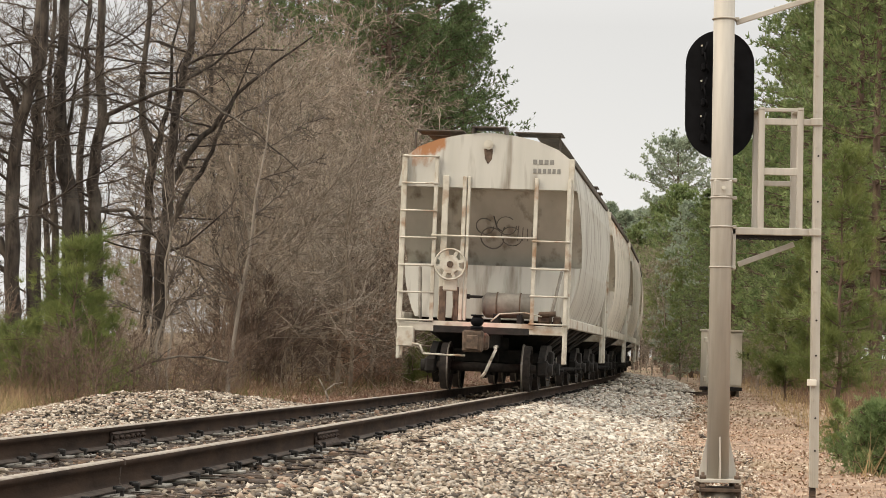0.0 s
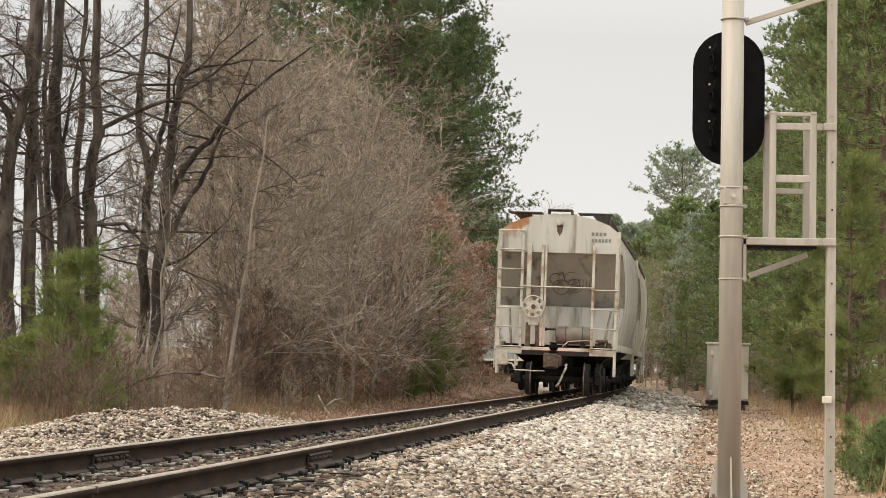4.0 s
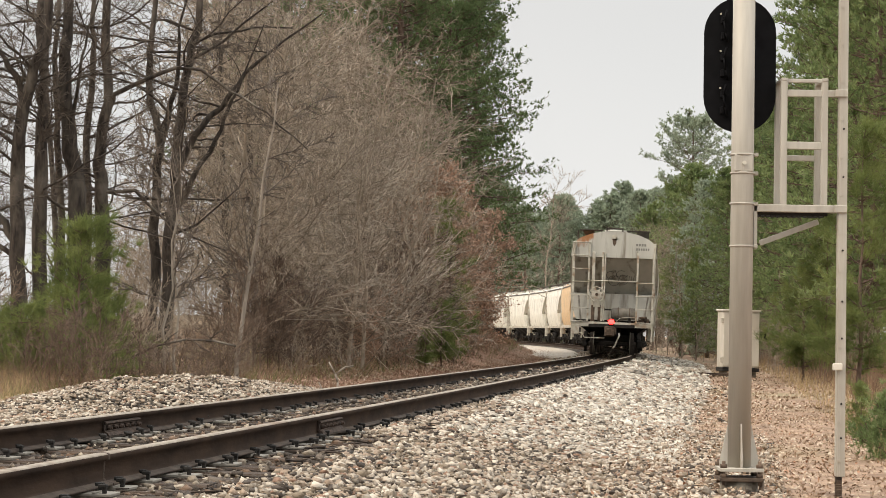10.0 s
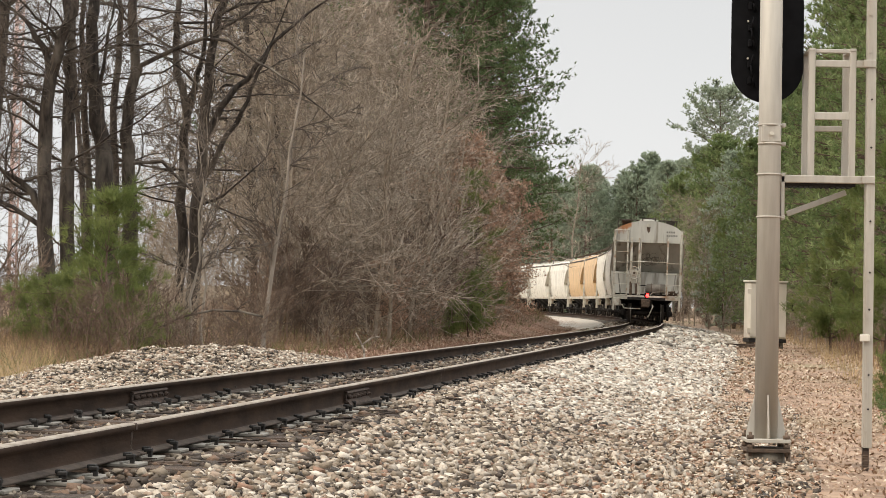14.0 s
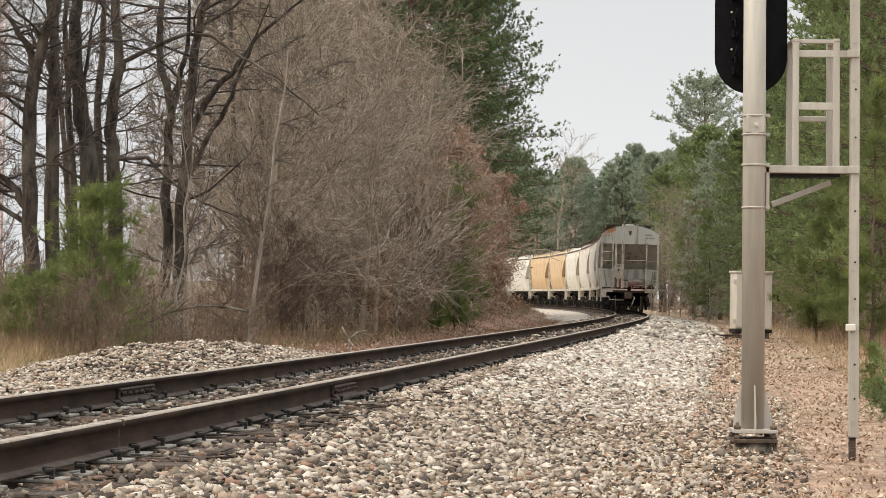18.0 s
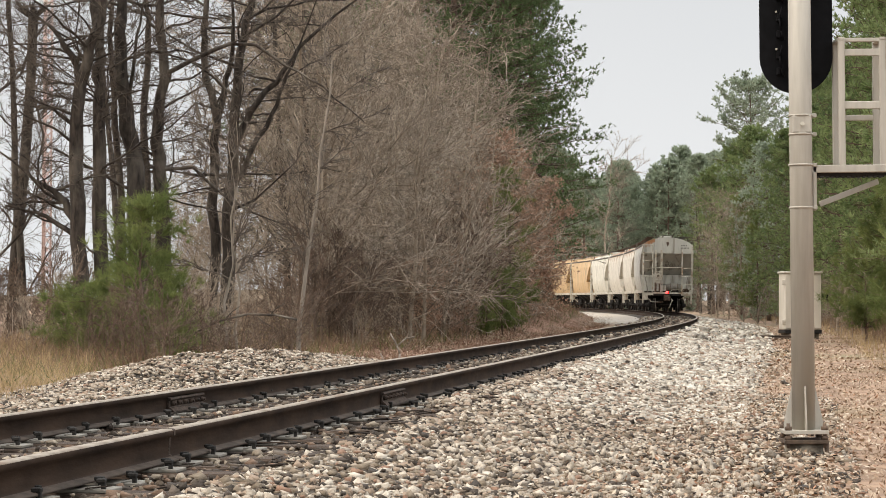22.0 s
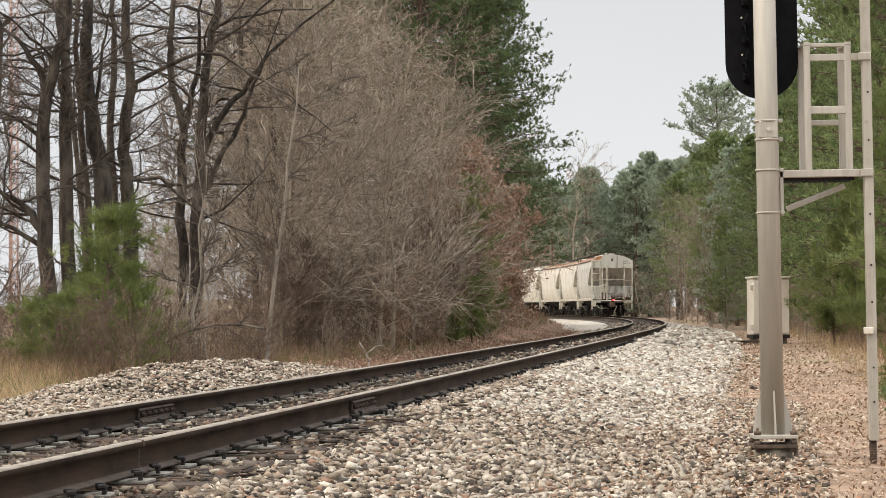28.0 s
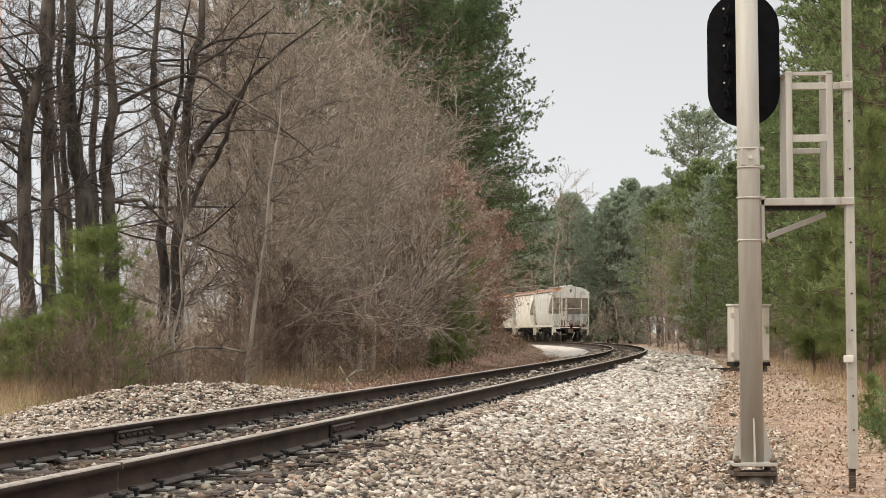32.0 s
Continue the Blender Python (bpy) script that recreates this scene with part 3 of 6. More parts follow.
def car_body():
    g = Geo()
    for sgn in (1, -1):
        ends = [[(sgn * x, -LENGTH / 2 + recess(z), z) for x, z in SIDE], [(sgn * x, LENGTH / 2 - recess(z), z) for x, z in SIDE]]
        n = len(SIDE)
        g.add(ends[0] + ends[1], [(i, i + 1, n + i + 1, n + i) for i in range(n - 1)], True)
    n = len(SIDE)
    g.add([(0.15, -LENGTH / 2, 4.58), (-0.15, -LENGTH / 2, 4.58), (0.15, LENGTH / 2, 4.58), (-0.15, LENGTH / 2, 4.58)], [(0, 1, 3, 2)])
    for e in (-1, 1):
        rows = [[(s * x, e * (LENGTH / 2 - recess(z)), z) for s in (-1, 1)] for x, z in SIDE]
        # a sharp lip under the upper sheet and a step in the slope sheet
        for a, b in zip(rows, rows[1:]):
            g.add(a + b, [(0, 1, 3, 2)])
    me = g.mesh("body")
    return me


def ladder(car, x0, x1, z0, z1, rungs, y, e, mat):
    for x in (x0, x1):
        part("ladder_rail", Geo().box(x, y, (z0 + z1) / 2, 0.07, 0.05, z1 - z0, c=0.008), mat, car)
    for z in rungs:
        part("rung", Geo().rod((x0 - 0.05, y - e * 0.045, z), (x1 + 0.05, y - e * 0.045, z), 0.016, n=8), mat, car)


def wheel_geo(x, sgn):
    """One wheel about the axle, tread and flange."""
    rim = [(0.0, 0.08), (0.0, 0.13), (0.05, 0.14), (0.03, 0.36), (-0.02, 0.365), (-0.02, 0.418), (0.1, 0.424), (0.108, 0.445), (0.135, 0.445), (0.14, 0.36), (0.09, 0.355), (0.1, 0.14), (0.14, 0.12), (0.14, 0.08)]
    n = 36
    vs, fs = [], []
    for i in range(n):
        a = i * math.tau / n
        vs += [(x - sgn * (t - 0.04), r * math.cos(a), r * math.sin(a)) for t, r in rim]
    k = len(rim)
    for i in range(n):
        for j in range(k):
            fs.append((i * k + j, i * k + (j + 1) % k, (i + 1) % n * k + (j + 1) % k, (i + 1) % n * k + j))
    return vs, fs, [j for _ in range(n) for j in range(k)]


def wheelset():
    g = Geo()
    cols = []
    for sgn in (1, -1):
        vs, fs, c = wheel_geo(0.7525 * sgn, sgn)
        g.add(vs, fs, True)
        cols += c
    g.rod((-1.05, 0, 0), (1.05, 0, 0), 0.085, n=14)
    me = g.mesh("wheelset")
    me.materials.append(M_WHEEL)
    me.materials.append(M_TREAD)
    mi = [1 if i < len(cols) and cols[i] in (6, 7) else 0 for i in range(len(me.polygons))]
    me.polygons.foreach_set("material_index", mi)
    return me


WHEEL_MESH = wheelset()
WHEELS = {}


def truck(car, y):
    t = part("truck", Geo().box(0, y, 0.62, 2.3, 0.38, 0.26, c=0.03).rod((0, y, 0.7), (0, y, 0.98), 0.3, n=16), M_UNDER, car, "grimy two-axle truck")
    for s in (-1, 1):
        x = 1.0 * s
        side = Geo()
        for dy in (-0.88, 0.88):
            side.box(x + 0.02 * s, y + dy, 0.43, 0.22, 0.26, 0.3, c=0.05).rod((x + 0.06 * s, y + dy, 0.42), (x + 0.2 * s, y + dy, 0.42), 0.11, n=12)
        top = [(-1.0, 0.5), (-0.95, 0.62), (-0.45, 0.86), (0.45, 0.86), (0.95, 0.62), (1.0, 0.5), (0.75, 0.5), (0.42, 0.68), (0.3, 0.68), (0.28, 0.34), (-0.28, 0.34), (-0.3, 0.68), (-0.42, 0.68), (-0.75, 0.5)]
        side.extrude([(y + a, b) for a, b in top], x - 0.06, x + 0.06, "x")
        side.extrude([(y - 0.75, 0.5), (y - 0.28, 0.2), (y + 0.28, 0.2), (y + 0.75, 0.5), (y + 0.75, 0.4), (y + 0.3, 0.11), (y - 0.3, 0.11), (y - 0.75, 0.4)], x - 0.05, x + 0.05, "x")
        part("side_frame", side, M_UNDER, t)
        for dy in (-0.14, 0.0, 0.14):
            spring = Geo()
            pts = [(x + 0.05 * math.cos(a * 0.9), y + dy + 0.05 * math.sin(a * 0.9), 0.22 + a * 0.0125) for a in range(24)]
            part("spring", spring.tube(pts, 0.013, 5), M_RUSTY, t)
    for dy in (-0.88, 0.88):
        w = part("wheelset", WHEEL_MESH, None, t, "wheelset with worn bright treads")
        w.location = (0, y + dy, 0.42)
        WHEELS.setdefault(car.name, []).append(w)
        shoe = Geo()
        for s in (-1, 1):
            shoe.box(0.74 * s, y + dy * 0.42, 0.42, 0.09, 0.1, 0.32, c=0.02)
        part("brake_beam", shoe.box(0, y + dy * 0.4, 0.4, 1.5, 0.07, 0.1, c=0.01), M_UNDER, t)
    part("brake_lever", Geo().box(0.12, y - 0.3, 0.62, 0.05, 0.1, 0.5, c=0.01).box(-0.12, y + 0.3, 0.62, 0.05, 0.1, 0.5, c=0.01), M_UNDER, t)
    part("push_rod", Geo().rod((0.0, y - 0.55, 0.3), (0.0, y + 0.55, 0.3), 0.03, n=8), M_UNDER, t)
    return t


def hopper_bay(car, y, mat):
    g = Geo()
    a = [(-1.44, y - 1.37, 1.3), (1.44, y - 1.37, 1.3), (1.44, y + 1.37, 1.3), (-1.44, y + 1.37, 1.3)]
    b = [(-0.42, y - 0.4, 0.45), (0.42, y - 0.4, 0.45), (0.42, y + 0.4, 0.45), (-0.42, y + 0.4, 0.45)]
    g.add(a + b, [(0, 1, 5, 4), (1, 2, 6, 5), (2, 3, 7, 6), (3, 0, 4, 7), (4, 5, 6, 7)])
    part("hopper_chute", g, M_UNDER, car)
    part("outlet_gate", Geo().box(0, y, 0.39, 1.15, 0.95, 0.12, c=0.02).rod((-1.25, y, 0.4), (1.25, y, 0.4), 0.03, n=8), M_UNDER, car)
    for s in (-1, 1):
        for dy in (-1.15, 1.15):
            part("chute_brace", Geo().rod((1.42 * s, y + dy, 1.25), (0.55 * s, y + dy * 0.35, 0.55), 0.045, n=6), M_UNDER, car)


def car_end(car, e, paint, rear):
    """The fittings on one end; e is -1 at the trailing end."""
    y = e * LENGTH / 2
    yo = y + e * 0.06
    w = M_OFFWHITE
    ladder(car, -1.46, -0.9, 1.2, 4.16, [4.13, 3.65, 3.16, 2.68, 2.19, 1.71, 1.22], yo, -e, w)
    ladder(car, 0.89, 1.47, 1.12, 3.8, [2.68, 2.19, 1.71, 1.22], yo, -e, w)
    for x, wd in ((-0.73, 0.11), (-0.39, 0.07), (-0.31, 0.05)):
        part("end_post", Geo().box(x, yo - e * 0.03, 2.52, wd, 0.06, 2.56, c=0.008), w, car)
    part("grab_rail", Geo().rod((-0.95, yo + e * 0.03, 2.73), (0.93, yo + e * 0.03, 2.73), 0.017, n=8), w, car)
    part("corner_post", Geo().box(1.5, yo - e * 0.06, 2.65, 0.09, 0.1, 3.0, c=0.01), w, car)
    part("corner_post", Geo().box(-1.5, yo - e * 0.06, 2.65, 0.06, 0.1, 3.0, c=0.01), w, car)
    # platform, end sill and shear plate
    part("end_platform", Geo().box(0, y - e * 0.36, 1.17, 1.75, 0.85, 0.08, c=0.01), M_RUSTY, car, "rusty end platform grating")
    part("platform_edge", Geo().box(0, y + e * 0.075, 1.175, 1.75, 0.02, 0.085, c=0.004), w, car, "rust-streaked cream platform edge")
    part("end_sill", Geo().box(0, yo - e * 0.02, 1.08, 1.7, 0.09, 0.14, c=0.012), M_UNDER, car)
    for s in (-1, 1):
        part("step_plate", Geo().box(1.17 * s, yo - e * 0.04, 1.11, 0.66, 0.1, 0.16, c=0.012), w, car)
        part("side_step", Geo().box(1.47 * s, yo, 0.84, 0.06, 0.05, 0.62, c=0.008).box(1.47 * s, yo - e * 0.34, 0.84, 0.06, 0.05, 0.62, c=0.008)
             .box(1.47 * s, yo - e * 0.17, 0.56, 0.05, 0.38, 0.04, c=0.006).box(1.47 * s, yo - e * 0.17, 0.84, 0.05, 0.38, 0.03, c=0.006), w, car)
    part("jacking_pad", Geo().box(-1.34, yo - e * 0.02, 0.92, 0.3, 0.12, 0.36, c=0.02), w, car)
    for s in (-1, 1):
        part("slope_brace", Geo().rod((1.3 * s, y - e * 1.1, 2.2), (1.16 * s, y - e * 0.4, 1.22), 0.03, n=6), M_DULL, car)
    # coupler and draft gear
    part("coupler", Geo().box(0, y + e * 0.12, 0.88, 0.3, 0.5, 0.28, c=0.04).box(0.06, y + e * 0.4, 0.88, 0.24, 0.22, 0.3, c=0.06).box(-0.12, y + e * 0.42, 0.88, 0.1, 0.26, 0.26, c=0.04), M_RUSTY, car, "rusty knuckle coupler")
    part("centre_sill", Geo().box(0, y - e * 1.2, 0.95, 0.34, 2.4, 0.36, c=0.02), M_UNDER, car)
    hose = [(0.28, y + e * 0.2, 0.78), (0.3, y + e * 0.3, 0.74), (0.22, y + e * 0.36, 0.55), (0.14, y + e * 0.38, 0.34), (0.06, y + e * 0.36, 0.24)]
    part("air_hose", Geo().tube(hose, 0.028, 8).rod((0.28, y - e * 0.1, 0.8), (0.28, y + e * 0.24, 0.79), 0.03, n=8), M_RUSTY if not rear else M_OFFWHITE, car)
    lever = [(-0.25, y + e * 0.22, 0.62), (-0.55, y + e * 0.2, 0.62), (-1.0, y + e * 0.18, 0.63), (-1.06, y + e * 0.18, 0.78), (-1.2, y + e * 0.16, 0.8)]
    part("uncoupling_lever", Geo().tube(lever, 0.018, 8), M_OFFWHITE, car)
    if e < 0:
        wheel = part("brake_wheel", Geo().ring((-0.58, yo + e * 0.12, 2.22), (0, 1, 0), 0.27, 0.019, 28), w, car, "cream hand-brake wheel, a dished plate with holes at its rim")
        part("plate", Geo().rod((-0.58, yo + e * 0.1, 2.22), (-0.58, yo + e * 0.125, 2.22), 0.165, 0.16, n=24), w, wheel)
        for i in range(8):
            a = i * math.tau / 8 + 0.3
            part("spoke", Geo().box(-0.58 + 0.205 * math.cos(a), yo + e * 0.115, 2.22 + 0.205 * math.sin(a), 0.1, 0.02, 0.06, pose(0, 0, 0, 0, -math.degrees(a), 0), c=0.005), w, wheel)
        part("hub", Geo().rod((-0.58, yo - e * 0.02, 2.22), (-0.58, yo + e * 0.15, 2.22), 0.11, 0.05, n=16), M_RUSTY, wheel)
        part("brake_housing", Geo().box(-0.58, yo - e * 0.02, 2.0, 0.26, 0.12, 0.5, c=0.03), w, car)
        part("brake_column", Geo().box(-0.71, yo - e * 0.03, 1.52, 0.12, 0.08, 0.62, c=0.01).box(-0.47, yo - e * 0.03, 1.52, 0.08, 0.08, 0.62, c=0.01), M_RUSTY, car, "rust-stained brake column")
        part("brake_chain", Geo().tube([(-0.52, yo, 1.75), (-0.5, yo + e * 0.02, 1.5), (-0.52, yo, 1.25)], 0.018, 6), M_RUSTY, car)
        yr = y - e * 0.45
        res = part("air_reservoir", Geo().rod((0.02, yr, 1.54), (0.84, yr, 1.54), 0.225, n=24).rod((-0.05, yr, 1.54), (0.02, yr, 1.54), 0.14, 0.225, n=24, caps=True), M_DULL, car, "dusty cylindrical air reservoir")
        for xs in (0.22, 0.64):
            part("reservoir_strap", Geo().ring((xs, yr, 1.54), (1, 0, 0), 0.23, 0.014, 24), M_RUSTY, res)
            part("reservoir_saddle", Geo().box(xs, yr, 1.28, 0.1, 0.4, 0.2), M_UNDER, res)
        part("brake_rod", Geo().rod((-0.36, yr, 1.68), (0.1, yr, 1.68), 0.025, n=8).rod((-0.36, yr, 1.68), (-0.28, yr, 1.68), 0.045, n=10), M_UNDER, car)
        part("brake_valve", Geo().box(1.08, yr, 1.34, 0.24, 0.25, 0.22, c=0.04).rod((0.98, yr + e * 0.15, 1.4), (1.28, yr + e * 0.15, 1.42), 0.05, n=10).box(1.3, yr, 1.3, 0.14, 0.2, 0.16, c=0.03), M_RUSTY, car)
        part("brake_pipe", Geo().tube([(0.15, y - e * 0.1, 1.24), (0.3, y - e * 0.08, 1.38), (0.75, y - e * 0.05, 1.42), (1.05, y - e * 0.1, 1.36)], 0.014, 6), M_OFFWHITE, car)
        part("inspection_port", Geo().rod((0, y, 4.37), (0, y - 0.05, 4.37), 0.085, n=20).rod((0, y - 0.04, 4.37), (0, y - 0.07, 4.37), 0.05, n=16), w, car)
        part("port_stain", Geo().add([(-0.08, y - 0.003, 4.3), (0.08, y - 0.003, 4.3), (0.07, y - 0.003, 4.12), (0.0, y - 0.003, 4.02), (-0.06, y - 0.003, 4.13)], [(0, 1, 2, 3, 4)]), M_RUSTY, car, "dark run-down stain")


def roof_walks(car):
    for s, a in ((-1, (-1.3, -0.45)), (1, (0.45, 1.3))):
        x0, x1 = a
        for yy in (-LENGTH / 2 + 0.35, LENGTH / 2 - 0.35):
            plank = Geo()
            for i in range(5):
                plank.box((x0 + x1) / 2, yy - 0.3 + i * 0.15, 4.605, x1 - x0, 0.12, 0.022, c=0.004)
            part("crosswalk", plank, M_HATCH, car, "dark roof cross-walk grating")
            for x in (x0 + 0.06 * s, x1 - 0.06):
                zr = float(np.interp(abs(x), [0.15, 0.5, 0.9, 1.25, 1.49], [4.58, 4.54, 4.45, 4.31, 4.14]))
                part("walk_bracket", Geo().box(x, yy, (zr + 4.6) / 2, 0.04, 0.04, max(0.04, 4.6 - zr)), M_HATCH, car)
    for s in (-1, 1):
        part("running_board", Geo().box(1.0 * s, 0, 4.6, 0.42, LENGTH - 1.5, 0.022, c=0.004), M_HATCH, car)
    part("centre_walk", Geo().box(0, -LENGTH / 2 + 0.2, 4.68, 0.62, 0.55, 0.03, c=0.006).box(-0.29, -LENGTH / 2 + 0.2, 4.62, 0.04, 0.5, 0.1).box(0.29, -LENGTH / 2 + 0.2, 4.62, 0.04, 0.5, 0.1), M_HATCH, car)
    for i in range(5):
        y = -LENGTH / 2 + 1.5 + i * (LENGTH - 3.0) / 4
        part("hatch_cover", Geo().rod((0, y, 4.56), (0, y, 4.68), 0.42, 0.4, n=20).rod((0, y, 4.68), (0, y, 4.7), 0.4, 0.2, n=20), M_CAR["grey"], car)
    for s in (-1, 1):
        part("eave_strip", Geo().box(1.5 * s, 0, 4.12, 0.07, LENGTH - 0.5, 0.1, c=0.01), M_HATCH, car)


def hopper_car(colour, label, rear=False):
    car = thing("hopper_car", label, "freight car", "hopper cars of the train")
    paint = M_CAR[colour]
    part("body", car_body(), paint, car)
    for s in (-1, 1):
        part("side_sill", Geo().box(1.46 * s, 0, 1.27, 0.1, LENGTH - 0.3, 0.18, c=0.015), M_OFFWHITE, car)
    roof_walks(car)
    car_end(car, -1, paint, rear)
    car_end(car, 1, paint, False)
    for y in (-LENGTH / 2 + TRUCK, LENGTH / 2 - TRUCK):
        truck(car, y)
    for y in (-2.75, 0.0, 2.75):
        hopper_bay(car, y, paint)
    return car


def graffiti(car):
    """Faint spray-painted loops on the slope sheet."""
    def on_sheet(x, z):
        return (x, -LENGTH / 2 + recess(z) - 0.012, z)
    loops = [[(-0.12, 2.98, 0.15), (0.0, 2.78, 0.2)], [(0.28, 3.0, 0.17), (0.36, 2.82, 0.18)]]
    def strand(pts, r, mat, label=""):
        segs = [(a, b, r, r) for a, b in zip(pts, pts[1:])]
        part("paint_scrawl", fast_mesh("paint_scrawl", *chain(segs, 4), mat), None, car, label)

    for k, pair in enumerate(loops):
        for cx, cz, r in pair:
            strand([on_sheet(cx + r * 1.05 * math.cos(a * math.tau / 16), cz + r * 0.9 * math.sin(a * math.tau / 16)) for a in range(2, 17)], 0.011 if k == 0 else 0.008, M_SCRAWL, "sprayed dark scrawl")
    strand([on_sheet(0.06, 3.16), on_sheet(0.1, 2.96), on_sheet(0.2, 2.9), on_sheet(0.24, 2.98)], 0.012, M_INK)
    for k in range(5):
        strand([on_sheet(0.5 + 0.08 * k, 3.0 - 0.02 * k), on_sheet(0.48 + 0.085 * k, 2.88), on_sheet(0.46 + 0.09 * k, 2.75)], 0.008, M_SCRAWL)


TINTS = [("grey", "grey-white covered hopper car, rust-streaked, with end ladders"), ("cream", "cream covered hopper car with rust along its roof"),
         ("cream", "cream covered hopper car with rust along its roof"), ("plain", "pale cream covered hopper car with bulging sides"),
         ("orange", "faded orange covered hopper car with bulging sides"), ("orange", "faded orange covered hopper car with bulging sides"),
         ("white", "white covered hopper car with bulging sides"), ("white", "white covered hopper car with bulging sides"),
         ("white", "white covered hopper car with bulging sides"), ("white", "white covered hopper car with bulging sides"),
         ("blue", "dark blue-grey covered hopper car"), ("blue", "dark blue-grey covered hopper car"), ("white", "white covered hopper car with bulging sides")]
CARS = []
_first = {}
for _i, (_c, _label) in enumerate(TINTS):
    if _i and _c in _first:
        CARS.append(copy_thing(_first[_c], Matrix.Identity(4)))
    else:
        CARS.append(hopper_car(_c, _label, _i == 0))
        if _i:
            _first[_c] = CARS[-1]
graffiti(CARS[0])
for _k in range(10):
    _row = int(_k > 3)
    part("reporting_mark", Geo().box(0.84 + (_k - 4 * _row) * (0.1, 0.085)[_row], -LENGTH / 2 - 0.004, 4.09 - 0.16 * _row, (0.07, 0.055)[_row], 0.006, 0.085, c=0.001), M_MARK, CARS[0])
# the end-of-train marker hangs on the last coupler
MARKER = part("marker_box", Geo().box(-0.06, -LENGTH / 2 - 0.72, 0.88, 0.36, 0.16, 0.38, c=0.05).box(-0.06, -LENGTH / 2 - 0.82, 0.86, 0.2, 0.05, 0.24, c=0.03), M_RUSTY, CARS[0], "grey end-of-train marker box")
part("marker_hood", Geo().rod((-0.0, -LENGTH / 2 - 0.7, 1.08), (-0.0, -LENGTH / 2 - 0.7, 1.14), 0.11, n=16).rod((-0.0, -LENGTH / 2 - 0.7, 1.31), (-0.0, -LENGTH / 2 - 0.7, 1.34), 0.11, n=16), M_BLACK, MARKER)


def lamp_drum():
    """A turning lamp: one half a domed red lens, the other a dark shell."""
    g, n, k = Geo(), 24, 9
    rings = [(0.115 * math.cos(a), 0.105 * math.sin(a)) for a in np.linspace(-1.35, 1.35, k)]
    vs = [(r * math.cos(i * math.tau / n), r * math.sin(i * math.tau / n), z) for r, z in rings for i in range(n)]
    g.add(vs, [(j * n + i, j * n + (i + 1) % n, (j + 1) * n + (i + 1) % n, (j + 1) * n + i) for j in range(k - 1) for i in range(n)] + [tuple(reversed(range(n))), tuple(range((k - 1) * n, k * n))])
    me = g.mesh("marker_lamp")
    me.materials.append(M_BLACK)
    me.materials.append(M_REDLAMP)
    for p in me.polygons:
        if p.normal.y < -0.25:
            p.material_index = 1
    return me


LAMP = part("marker_lamp", lamp_drum(), None, MARKER, "turning red marker lamp")
LAMP.location = (0.0, -LENGTH / 2 - 0.7, 1.225)


